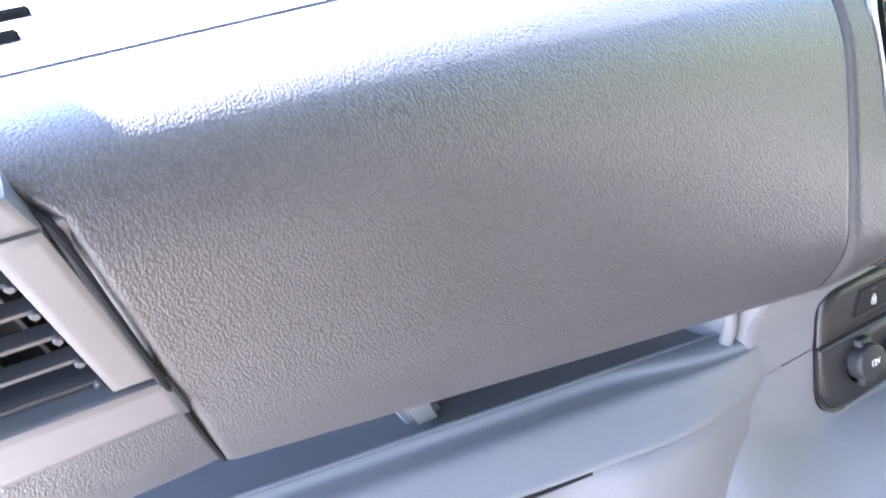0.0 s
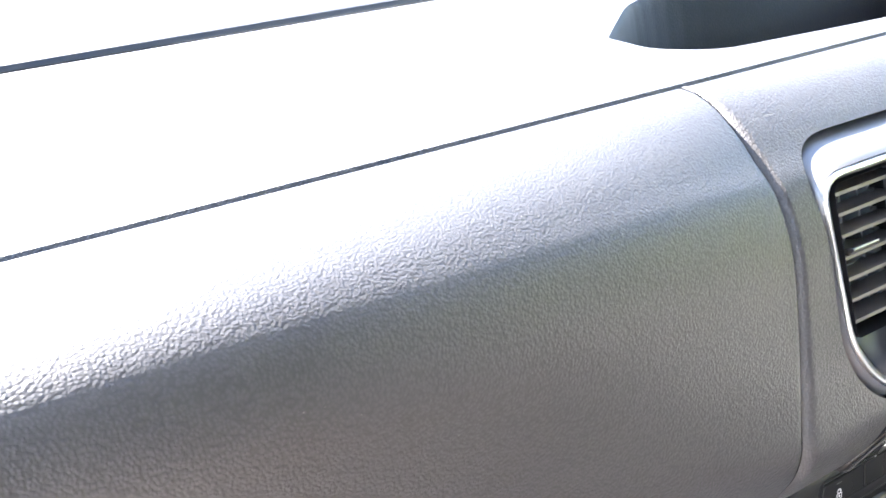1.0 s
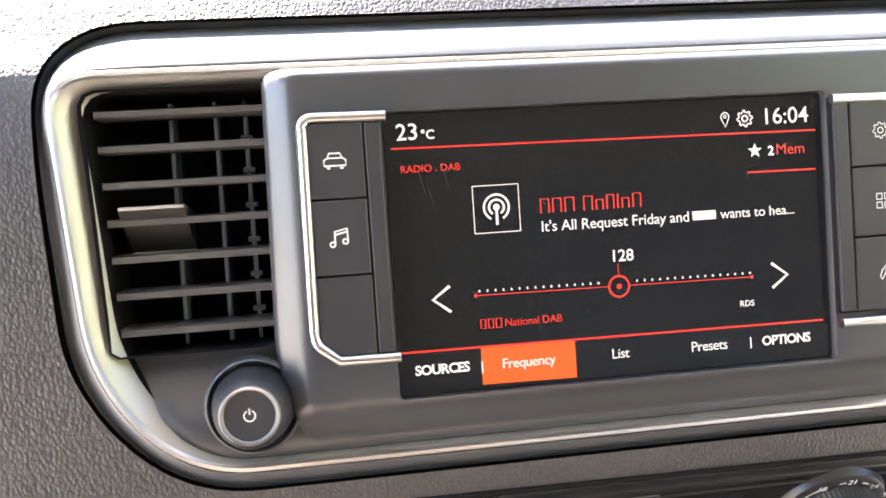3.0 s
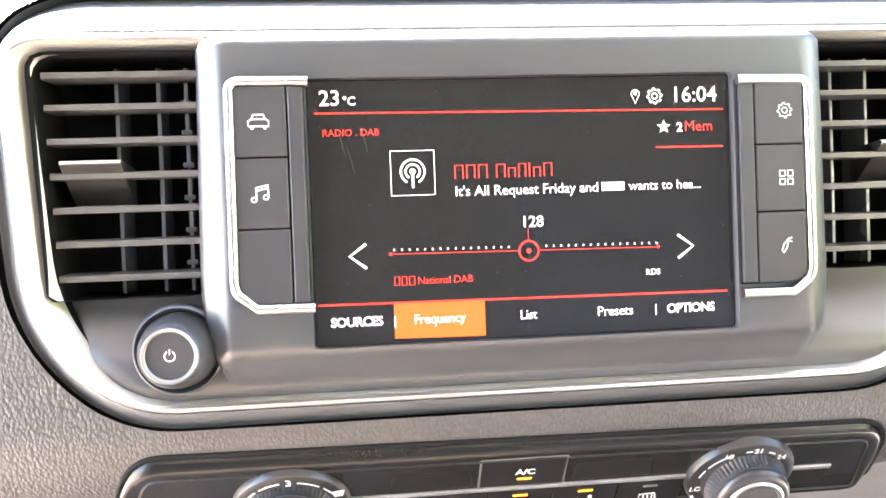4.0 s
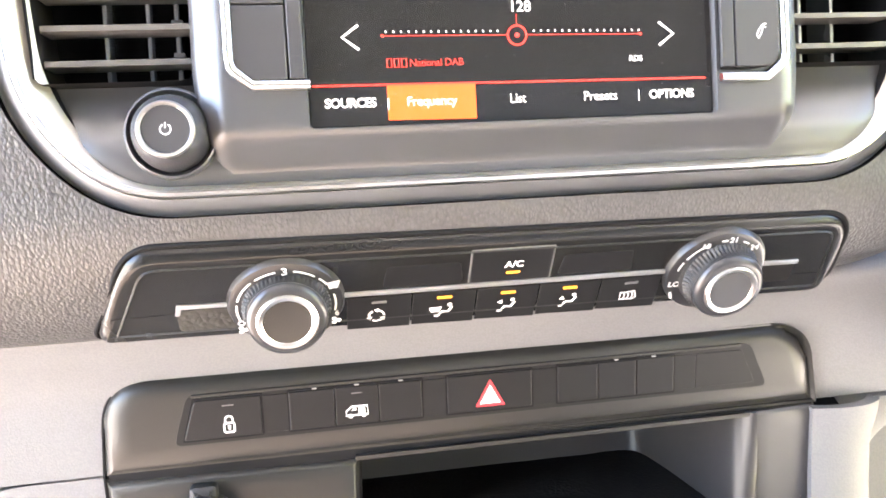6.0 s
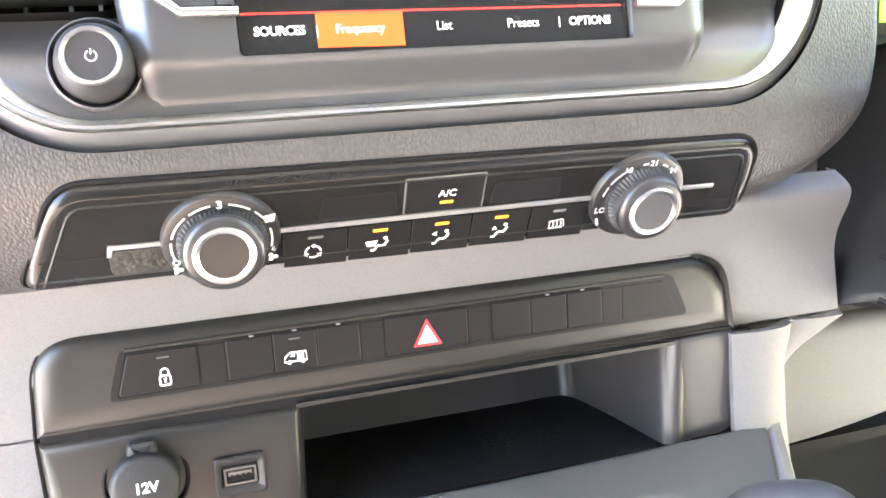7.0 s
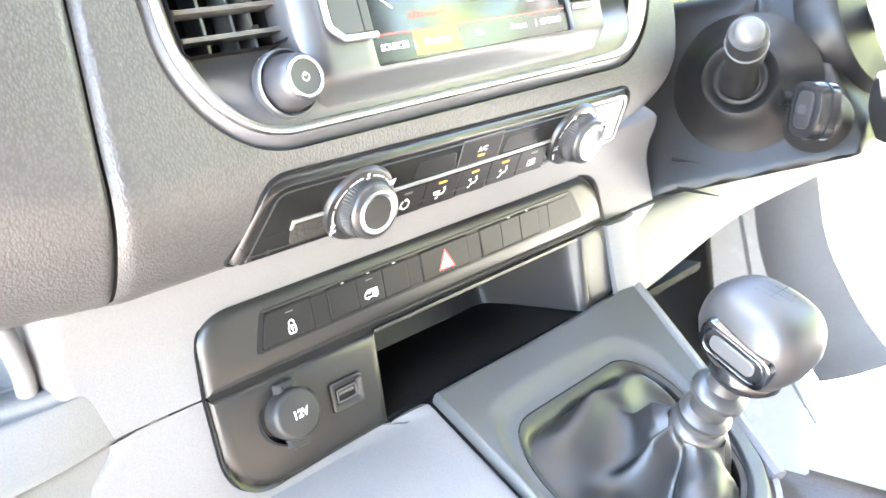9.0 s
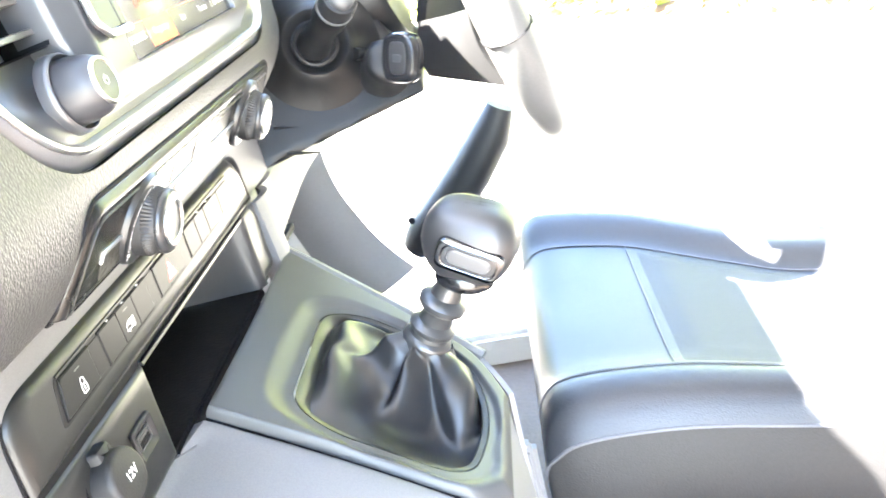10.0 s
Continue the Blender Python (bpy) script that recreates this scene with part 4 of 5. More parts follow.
for side, uc, face in (("left", -86.0, 0.0), ("right", 91.4, 1.0)):
    K = C @ Matrix.Translation((uc, -.8, 0))
    D = K @ Matrix.Translation((0, 0, 1.4)) @ Matrix.Rotation(radians(-16 if side == "left" else -9), 4, "X")
    dial = part("dial", lathe([(22.5, -2), (22.3, 1.0), (21.4, 2.8), (19.5, 3.6), (15.5, 3.8)], K, 72), DIALMAT, climate, "round dial with white marks")
    rot = part("rotary_knob", lathe([(16.8, -2.0), (16.8, 5.4), (16.0, 6.2), (15.3, 7.6), (15.0, 10.2), (14.6, 11)], D, 112, knurl=(5.3, 10.3, -.5)), RUBBER, climate, "ribbed rotary knob with a bright ring")
    part("ring", lathe([(11.5, 14.2), (11.4, 15.2), (10.7, 15.7), (9.6, 15.5), (9.0, 14.9)], D, 64, cap=False), CHROME, rot, "bright chrome ring")
    part("cap", lathe([(9.2, 13.9), (9.1, 14.8), (8.2, 14.7), (.5, 14.6)], D, 48), LIP if side == "right" else SWITCH, rot)
    part("lip", lathe([(14.4, 10.4), (15.0, 11.4), (15.0, 12.4), (14.3, 13.8), (13.0, 14.5), (11.4, 14.7)], D, 64, cap=False), DIALLIP, rot, "dark satin lip")
    marks = bmesh.new()
    spans = ((200, 172), (166, 132), (126, 100), (80, 54), (48, 34), (16, -12)) if side == "left" else ((150, 118), (100, 92), (70, 60), (170, 155))
    for a0, a1 in spans:
        stroke(arc(0, 0, 18.6, a0, a1, 10), .8, K, 3.85, marks)
    if side == "left":
        stroke(arc(-17.4, -7.2, 1.2, 0, 330, 8), .6, K, 3.85, marks, True)
        for du, dv in ((-17.2, -11.0), (18.4, -9.6)):
            for r in range(3):
                fill(arc(du + 1.2 * math.cos(r * 2.1), dv + 1.2 * math.sin(r * 2.1), 1.0, 0, 320, 7), K, 3.85, marks)
        fill([(15.2, 11.2), (20.2, 12.2), (19.4, 8.4), (16.2, 8.0)], K, 3.85, marks)
        words("3", 5.0, 0, 18.4, K, WHITE, dial, w=3.9, bold=.12)
        words("6", 3.6, 19.0, -5.4, K, WHITE, dial, w=3.9)
    else:
        stroke([(-18.6, -9), (-17.2, -13)], 1.2, K, 3.85, marks)
        words("18", 4.0, -9.6, 16.0, K, WHITE, dial, w=3.9, bold=.1)
        words("21", 4.0, 2.0, 18.6, K, WHITE, dial, w=3.9, bold=.1)
        words("24", 4.0, 12.4, 13.8, K, WHITE, dial, w=3.9, bold=.1)
        words("LO", 4.0, -18.0, -4.6, K, WHITE, dial, w=3.9, bold=.1)
    part("printed_scale", marks, WHITE, dial, "white printed scale", smooth=0)

# ---- switch row ----
switches = thing("switch_panel", "dark switch panel with hazard button, power socket and cubby", "switch panel")
up = rounded([(-166.8, 23), (-170, -20.8), (176, -20.8), (169.5, 23)], [21, 0, 0, 31], 12)
up_all = rounded([(-166.8, 23), (-176, -120), (182, -120), (169.5, 23)], [21, 0, 0, 31], 12)
part("surround", plate(inset(ccw(up), -1.1), -8, -4.6, H, .4), DARK, switches)
part("upper_panel", cushioned(up, up_all, -12, .8, 6.0, 12.5, H, 2.2), SWITCH, switches, "dark satin switch strip with rounded ends")
part("button_recess", plate(rounded([(-132, 15.2), (-139, -7.8), (146, -7.8), (136, 15.2)], 4, 4), 0, .98, H, .12), BUTTON, switches)
part("ridge", plate(rounded([(-130, 15.4), (-130, 14.0), (131, 14.0), (131, 15.4)], .4, 2), 0, 1.6, H, .5), SWITCH, switches)
cells = [(-132, -100.6, "lock"), (-88.4, -68.4, ""), (-68, -48.6, "van"), (-48.2, -28.6, ""), (-16.6, 23.8, "hazard"), (36.6, 56.4, ""), (56.8, 75.8, ""), (76.2, 95.4, "")]
fillers = [(-100.2, -88.8), (-28.2, -17.0), (24.2, 36.2), (95.8, 106.8), (107.2, 136)]
for a, b, what in cells:
    o = [(a + (3 if what == "lock" else 0), 12.6), (b, 12.6), (b, -5.4), (a - (2.4 if what == "lock" else 0), -5.4)]
    bt = part("switch", plate(rounded(o, [1.8 if what == "lock" else .5, .5, .5, 1.8 if what == "lock" else .5], 3), 0, 1.9, H, .45), BUTTON, switches, {"lock": "dark door lock switch", "van": "dark side door switch", "hazard": "hazard light switch with a red triangle"}.get(what, "blank dark switch"), smooth=0)
    part("switch_gap", plate(rounded([(q[0] + d[0], q[1] + d[1]) for q, d in zip(o, ((-.8, .8), (.8, .8), (.8, -.8), (-.8, -.8)))], 1, 3), .3, 1.42, H, .05), DARK, bt)
    if what == "hazard":
        tri_ = [Vector((3.6, 10.0)), Vector((-3.6, -3.2)), Vector((10.8, -3.2))]
        part("triangle", fill(rounded(tri_, .8, 3), H, 2.0), RED, bt, "red triangle outline", smooth=0)
        part("triangle_field", fill([(3.6, 7.2), (-1.4, -1.9), (8.6, -1.9)], H, 2.08), WHITE, bt, "white triangle field", smooth=0)
    elif what == "lock":
        u, v = -114.8, .9
        bm = stroke(rounded([(u - 2.2, v + .4), (u + 2.2, v + .4), (u + 2.2, v - 3.9), (u - 2.2, v - 3.9)], 1, 3), .8, H, 2.0, closed=True)
        stroke([(u - 1.6, v + .6)] + arc(u, v + 2.0, 1.6, 180, 0, 8) + [(u + 1.6, v + .6)], .7, H, 2.0, bm)
        fill(arc(u, v - 1.2, .7, 0, 330, 8), H, 2.0, bm)
        fill([(u - .4, v - 1.2), (u + .4, v - 1.2), (u + .4, v - 2.8), (u - .4, v - 2.8)], H, 2.02, bm)
        part("symbol", bm, WHITE, bt, "white padlock symbol", smooth=0)
        part("lamp_mark", fill([(u - 2.5, 9.2), (u + 2.5, 9.2), (u + 2.5, 9.8), (u - 2.5, 9.8)], H, 2.0), PRINT, bt, smooth=0)
    elif what == "van":
        u, v = -58.4, .6
        bm = stroke([(u - 5.2, v - 1.6), (u - 4.8, v + .6), (u - 2.4, v + 2.6), (u + 4.6, v + 2.6), (u + 4.9, v - 1.6)], .7, H, 2.0, closed=True)
        fill([(u - 2.6, v + .6), (u - 1.6, v + 1.9), (u - .4, v + 1.9), (u - .4, v + .6)], H, 2.0, bm)
        fill([(u + .6, v - 1), (u + .6, v + 1.9), (u + 3.6, v + 1.9), (u + 3.6, v - 1)], H, 2.0, bm)
        for du in (-3, 3):
            fill(arc(u + du, v - 1.9, 1.0, 0, 330, 10), H, 2.03, bm)
        part("symbol", bm, WHITE, bt, "white van symbol", smooth=0)
        part("lamp_mark", fill([(u - 2.5, 9.2), (u + 2.5, 9.2), (u + 2.5, 9.8), (u - 2.5, 9.8)], H, 2.0), PRINT, bt, smooth=0)
for a, b in fillers:
    o = [(a, 12.2), (b - (5 if b > 130 else 0), 12.2), (b + (3 if b > 130 else 0), -5.2), (a, -5.2)]
    part("blank_filler", plate(rounded(o, .6, 3), 0, 1.35, H, .25), BUTTON, switches, smooth=0)
for u in (-77, -38, -58, 66, 85):
    part("clip_mark", plate(box2(u - 1, u + 1, 12.9, 13.5), .5, 1.7, H, .1), SILVER, switches)
# lower left block with socket
lb = rounded([(-170, -21.6), (-58.0, -23.6), (-60.5, -83.5), (-169, -85.5)], [0, 0, 0, 42], 14)
lb_all = rounded([(-170.5, 90), (-54, 90), (-60.5, -83.5), (-169, -85.5)], [0, 0, 0, 42], 14)
part("surround", plate(inset(ccw(lb), -1.1), -8, -4.6, H, .4), DARK, switches)
part("joint_gap", plate([Vector(q) for q in ((-168, -19), (174, -19), (174, -24), (-168, -24))], -14, -2.5, H, .2), DARK, switches)
part("socket_block", cushioned(lb, lb_all, -60, .8, 5.0, 9.5, H, 1.15), SWITCH, switches, "dark satin socket block")
S12 = H @ Matrix.Translation((-128, -46.2, -3)) @ Matrix.Rotation(radians(-10), 4, "X")
sock = part("power_socket", lathe([(18.6, 2), (18.4, 4.8), (17.4, 5.4), (16.6, 4.6), (16.2, 2.0)], S12, 56), DARK, switches, "twelve volt power socket with closed rubber cap")
part("cap", lathe([(14.6, 2), (14.6, 13.0), (14.0, 15.4), (12.8, 16.6), (11.6, 16.9), (.5, 17.1)], S12, 56), RUBBER, sock, "round black rubber cap")
part("cap_hinge", plate(rounded([(-6.4, 9), (6.4, 9), (6.0, 19.0), (-6.0, 19.0)], 2.5, 4), 3, 12.5, S12, 2.2), RUBBER, sock)
part("cap_tongue", plate(rounded([(-6.2, -10), (6.2, -10), (6.4, -19.6), (-6.4, -19.6)], 2, 4), 3, 11.0, S12, 2.0), RUBBER, sock)
words("12V", 6.2, .6, 0, S12, WHITE, sock, w=17.25, bold=.2)
usb = part("usb_port", ring_band(box2(-99.5, -76.8, -59.8, -41.0, 2), box2(-96.0, -80.4, -55.6, -45.6, .5), [(0, 0), (0, 2.4), (.2, 3.2), (.5, 3.0), (1, .9), (1, .5)], H, 80), RUBBER, switches, "usb port with metal contact")
part("slot", plate(box2(-96, -80.4, -55.6, -45.6), .2, .95, H, .05), DARK, usb)
part("slot_rim", ring_band(box2(-95.4, -81.0, -54.8, -46.6, .4), box2(-94.4, -82, -53.8, -47.6, .3), [(0, .5), (0, 1.9), (1, 1.9), (1, .5)], H, 60), LIP, usb, "dull metal port rim")
part("tongue", plate(box2(-93.4, -83, -50.6, -48.6), .5, 1.6, H, .2), SLAT, usb, "metal contact tongue")
for k in range(4):
    part("contact", plate(box2(-92.6 + 2.4 * k, -91.2 + 2.4 * k, -50.9, -50.0), 1.4, 1.85, H, .1), DARK, usb)
# cubby: deep black box right of the socket, with a rounded end post
Hm = lambda u, v, d: (u / 1000, .055 + d / 1000, .640 + v / 1000)
bm = bmesh.new()
for quad in (((-60, -22, 0), (140, -22, 0), (128, -26, 130), (-60, -26, 130)),
             ((-60, -26, 130), (128, -26, 130), (118, -78, 105), (-60, -78, 105))):
    bm.faces.new([bm.verts.new(Hm(*q)) for q in quad])
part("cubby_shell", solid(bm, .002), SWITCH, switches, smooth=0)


def cubby_side(i, j):
    # from the post's rounded nose back to the rear wall
    P = [(141.5, .4), (139.5, 1.6), (137, 6), (135, 14), (133, 40), (128, 80), (122, 104), (108, 112), (80, 113), (20, 114), (-58, 114)]
    p = catmull(P, i)
    k = min(1, 1.3 * i)
    return Hm(p.x - 6 * j * k, -22 - 57 * j, p.y - 22 * j * k)


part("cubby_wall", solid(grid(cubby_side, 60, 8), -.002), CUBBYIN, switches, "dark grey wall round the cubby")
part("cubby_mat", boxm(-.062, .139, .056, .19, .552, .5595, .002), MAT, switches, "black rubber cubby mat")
post = rounded([(139, -21.6), (175.5, -21.6), (178.5, -80.5), (139, -80.5)], [0, 0, 13, 0], 8)
post_all = rounded([(133, 90), (172, 90), (178.5, -80.5), (133, -80.5)], [0, 0, 13, 0], 8)
part("post_surround", plate(inset(ccw(post), -1.0), -14, -5.5, H, .4), DARK, switches)
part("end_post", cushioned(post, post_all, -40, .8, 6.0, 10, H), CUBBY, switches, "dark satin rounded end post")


# ---- centre console and gear lever ----
console = thing("centre_console", "light grey centre console with dark gear lever surround", "centre console")


def deck_z(y):
    return .5635 - .52 * (.046 - y) - .35 * max(0, (.046 - y)) ** 2 + .25 * max(0, -.10 - y) ** 1.5


def deck_l(y):
    return -.031 - .07 * (.046 - y)


def deck_r(y):
    return .190 - .50 * (.046 - y)


def deck(i, j):
    y = .050 - .168 * j
    a, b = deck_l(y), deck_r(y)
    b -= .030 * max(0, (j - .8) / .2) ** 2
    a += .018 * max(0, (j - .85) / .15) ** 2
    x = a + (b - a) * i
    crown = .003 * math.sin(math.pi * i)
    roll = -.012 * max(0, 1 - (1 - j) / .04) ** 2 - .010 * max(0, 1 - i / .03) ** 2 - .006 * max(0, 1 - (1 - i) / .03) ** 2 - .006 * max(0, 1 - j / .03) ** 2
    dish = -.008 * smooth01((.9 - abs((x - .050) / .078)) * 4) * smooth01((.012 - y) / .02) * smooth01((y + .108) / .02)
    return x, y, deck_z(y) + crown + roll + dish


bez = rounded([(.000, .006), (.112, .006), (.124, -.018), (.106, -.091), (.04, -.106), (-.024, -.094), (-.017, -.018)], [.022, .018, .03, .03, .05, .022, .02], 8)
edge_ = [(k / 40, 0.0) for k in range(40)] + [(1.0, k / 40) for k in range(40)] + [(1 - k / 40, 1.0) for k in range(40)] + [(0.0, 1 - k / 40) for k in range(40)]
rim_o = [Vector(deck(i, j)[:2]) for i, j in edge_]
a_, b_ = resample(rim_o, 300), resample(inset(ccw(bez), -.003), 300)
bm = bmesh.new()
prev = None
for r in range(33):
    s = r / 32
    row = []
    for p, q in zip(a_, b_):
        c = p.lerp(q, s)
        gap = (p - q).length
        roll = .011 * max(0, 1 - s * gap / .006) ** 2 + .005 * smooth01((s * gap - max(0, gap - .017)) / .012)
        row.append(bm.verts.new((c.x, c.y, deck_z(c.y) + .002 - roll)))
    if prev:
        for k in range(300):
            bm.faces.new((prev[k], prev[(k + 1) % 300], row[(k + 1) % 300], row[k]))
    prev = row
bmesh.ops.recalc_face_normals(bm, faces=bm.faces[:])
part("gear_surround", bm, plastic("gear_deck_plastic", (0.048, 0.050, 0.052), 0.45, 0.08, 1500), console, "dark grey gear lever surround")
part("surround_edge", tube([(deck_r(y) + .003, y, deck_z(y) - .004) for y in (.055 - .012 * k for k in range(14))], .006, 8), GREY, console, "pale edge strip")
part("surround_seam", tube([(deck_l(y) - .001, y, deck_z(y) - .009) for y in (.050 - .012 * k for k in range(14))], .0022, 6), DARK, console)


def flank(i, j):
    # behind the socket block straight down, then swelling back to the seam beside the gear surround
    x = -.226 + .192 * i
    top = Vector((x, .0608, .6184 if x < -.066 else .556))
    zb = .585 - .030 * smooth01((x + .226) / .07) + .004 * smooth01((x + .07) / .03)
    low = Vector((x, .0605 - .012 * smooth01((x + .08) / .05), zb))
    y1 = .046 - .165
    A, B = Vector((-.256, -.046, .30)), Vector((deck_l(y1) - .003, y1, deck_z(y1) - .006))
    rear = A.lerp(B, i)
    rear.z += .02 * math.sin(math.pi * i)
    if j < .25:
        p = top.lerp(low, j / .25)
    else:
        t = (j - .25) / .75
        p = low.lerp(rear, t)
        yb = .046 - .165 * t
        seam = Vector((deck_l(yb) - .003, yb, deck_z(yb) - .006))
        p = p.lerp(seam, max(0, (i - .55) / .45) ** 1.5)
        p.z += .022 * math.sin(math.pi * t) * math.sin(math.pi * i) - .004 * math.sin(math.pi * i) * (1 - t)
    p.x -= .045 * (1 - i) ** 4 * smooth01(j / .22)
    p.z -= .006 * max(0, 1 - i / .12) ** 2 * (1 - smooth01(j / .3))
    if i < .08:
        p.y += .010 * (1 - i / .08) ** 2
    return p


part("console_flank", grid(flank, 50, 50, flip=True), GREY, console, "light grey moulded console side")
part("console_side_right", solid(grid(lambda i, j: (deck_r(.05 - .168 * i) + .004 + .015 * j - .03 * max(0, (i - .8) / .2) ** 2, .05 - .168 * i, deck_z(.05 - .168 * i) - .006 - .45 * j), 24, 10), -.004), TRIM, console)
part("footwell_left_panel", grid(lambda i, j: (-.80 + .575 * i, .10 + .10 * j, .45 - .42 * j), 6, 6, flip=True), TRIM, dashboard)

part("console_rear", grid(lambda i, j: (deck_l(-.118) + .02 + (deck_r(-.118) - .05 - deck_l(-.118)) * i, -.116 - .03 * j, deck_z(-.116) - .008 - .44 * j), 10, 10), TRIM, console)

bm = bmesh.new()
rings(bm, [(inset(ccw(bez), -.003), lambda p: deck_z(p.y) - .006), (inset(ccw(bez), .001), lambda p: deck_z(p.y) - .03), (inset(ccw(bez), .01), lambda p: deck_z(p.y) - .05)], Matrix())
part("gaiter_well", bm, DARK, console, "dark opening under the gaiter")
lever = thing("gear_lever", "gear lever with silver knob and black leatherette gaiter", "gear lever")
Z = Matrix()
part("gaiter_frame", ring_band(inset(ccw(bez), -.004), inset(ccw(bez), .005), [(0, lambda p: deck_z(p.y) - .012), (.2, lambda p: deck_z(p.y) - .003), (.6, lambda p: deck_z(p.y) - .004), (.85, lambda p: deck_z(p.y) - .009), (1, lambda p: deck_z(p.y) - .018)], Z, 90), SWITCH, lever, "dark gaiter frame")
part("gaiter_groove", tube([(p.x, p.y, deck_z(p.y) + .0002 - .005) for p in inset(ccw(bez), -.0045)], .0011, 6, closed=True), DARK, lever)
n_ = 180
b0 = resample(inset(ccw(bez), .004), n_)
top_c = Vector((.079, -.071, .524))
ax = Vector((-.003, -.044, .068)).normalized()
sx = ax.cross(Vector((0, 1, 0))).normalized()
sy = ax.cross(sx).normalized()
bm = bmesh.new()
prev = None
for r in range(49):
    s = r / 48
    row = []
    for k in range(n_):
        p0 = Vector((b0[k].x, b0[k].y, deck_z(b0[k].y) - .012))
        d = p0 - Vector((top_c.x, top_c.y, p0.z))
        a = math.atan2(d.y, d.x)
        ring_r = .0185 + .001 * math.sin(7 * a)
        p1 = top_c + (Vector((math.cos(a), math.sin(a), 0)) - ax * ax.dot(Vector((math.cos(a), math.sin(a), 0)))).normalized() * ring_r
        full = math.exp(-(((a - radians(236) + math.pi) % (2 * math.pi) - math.pi) / radians(52)) ** 2)
        q = p0.lerp(p1, 1 - (1 - s) ** (1.9 - .75 * full))
        q.z = p0.z + (p1.z - p0.z) * s ** (2.6 - 1.55 * full) - .008 * math.sin(math.pi * min(1, 1.5 * s)) * (1 - full)
        out = Vector((math.cos(a), math.sin(a), 1.1)).normalized()
        soft = math.sin(math.pi * min(1, s * 1.02)) ** .7
        def lobe(mid, wide):
            return math.exp(-(((a - radians(mid) + math.pi) % (2 * math.pi) - math.pi) / radians(wide)) ** 2)
        q += out * (.009 * math.sin(math.pi * s ** .8) * (.05 + .75 * lobe(228, 50)))
        q.z += .011 * lobe(275, 26) * math.exp(-((s - .13) / .07) ** 2) + .006 * lobe(310, 22) * math.exp(-((s - .22) / .07) ** 2)
        front, west = lobe(85, 45), lobe(160, 32)
        q.z += .016 * front * math.exp(-((s - .12) / .10) ** 2) - .006 * front * math.exp(-((s - .45) / .15) ** 2)
        q.z -= .012 * west * math.exp(-((s - .34) / .24) ** 2)
        wob = noise.noise((math.cos(a) * 1.2, math.sin(a) * 1.2, s * 1.6))
        bunch = lobe(128, 48) + .45 * lobe(300, 40)
        fold = soft * (.0095 * bunch * math.sin(7 * a + 2.5 * s + 1.2 * wob + .6 * math.sin(7 * a + 2.5 * s)) + .0055 * math.sin(3 * a + 3 * s + 2 * wob) * (1 - .5 * bunch) + .005 * wob)
        q += out * fold
        row.append(bm.verts.new(q))
    if prev:
        for k in range(n_):
            bm.faces.new((prev[k], prev[(k + 1) % n_], row[(k + 1) % n_], row[k]))
    prev = row
part("gaiter", bm, LEATHER, lever, "creased black leatherette gaiter", smooth=60)
GL = Matrix((sx, sy, ax)).transposed().to_4x4()
GL.translation = top_c
GL = GL @ MM
part("collar", lathe([(17.5, -6), (18.5, -1), (17.5, 2), (15, 4), (14.6, 7), (16.5, 9), (16.8, 12), (14.5, 14.5), (12, 16), (11.8, 24), (14, 27), (17, 29), (17.5, 33), (15.5, 36), (11, 38), (10, 48)], GL, 40), plastic("collar_metal", (.075, .075, .076), .3, metal=.6), lever, "ribbed metal collar")
# knob: a rounded block, wider across the hand
KC = Vector((.075, -.117, .594))
bm = bmesh.new()
bmesh.ops.create_uvsphere(bm, u_segments=48, v_segments=28, radius=1)
for v in bm.verts:
    c = v.co.copy()
    q = Vector([math.copysign(abs(t) ** .62, t) for t in c])
    L = (abs(q.x) ** 3.0 + abs(q.y) ** 3.0 + abs(q.z) ** 3.0) ** (1 / 3.0)
    q /= max(L, 1e-6)
    taper = 1 - .20 * max(0, -q.z) - .04 * max(0, q.z)
    v.co = Vector((q.x * .0265 * taper, q.y * .0325 * taper, q.z * .0285))
KM = Matrix.Translation(KC) @ Euler((radians(20), radians(4), radians(-12))).to_matrix().to_4x4()
bm.transform(KM)
gk = part("knob", bm, KNOB, lever, "rounded satin silver knob with shift pattern", smooth=80)
# oval plate on the knob's left face
KB = KM @ Matrix.Translation((-.0253, -.005, -.003)) @ Euler((radians(90), 0, radians(-90))).to_matrix().to_4x4() @ Euler((radians(4), radians(8), radians(-10))).to_matrix().to_4x4() @ MM
part("badge_surround", plate(rounded([(-22, -11), (22, -11), (23, 11), (-23, 11)], 8, 8), -7, 2.2, KB, 1.8), BLACKCHROME, gk, "polished dark chrome badge surround")
part("badge_rim", tube([KB @ Vector((p.x, p.y, 2.2)) for p in rounded([(-18.5, -7.6), (18.5, -7.6), (18.5, 8.2), (-18.5, 8.2)], 7, 8)], .0007, 8, closed=True), BLACKCHROME, gk, "dark chrome badge rim")
part("badge", plate(rounded([(-14.5, -4.8), (14.5, -4.8), (14.5, 5.6), (-14.5, 5.6)], 5, 6), 0, 3.0, KB, .8), LIP, gk, "plain silver badge")
part("knob_base", lathe([(12, -33), (17.5, -32), (20.5, -29), (21, -25), (19, -20)], KM @ MM, 40), GLOSS, gk, "glossy dark ring under the knob")
KT = KM @ Matrix.Translation((.002, -.002, .0288)) @ Euler((0, 0, radians(8))).to_matrix().to_4x4() @ MM
bm = bmesh.new()
for u in (-9, -3, 3, 9):
    stroke([(u, -5), (u, 5)], .6, KT, .2, bm)
stroke([(-9, 0), (9, 0)], .6, KT, .22, bm)
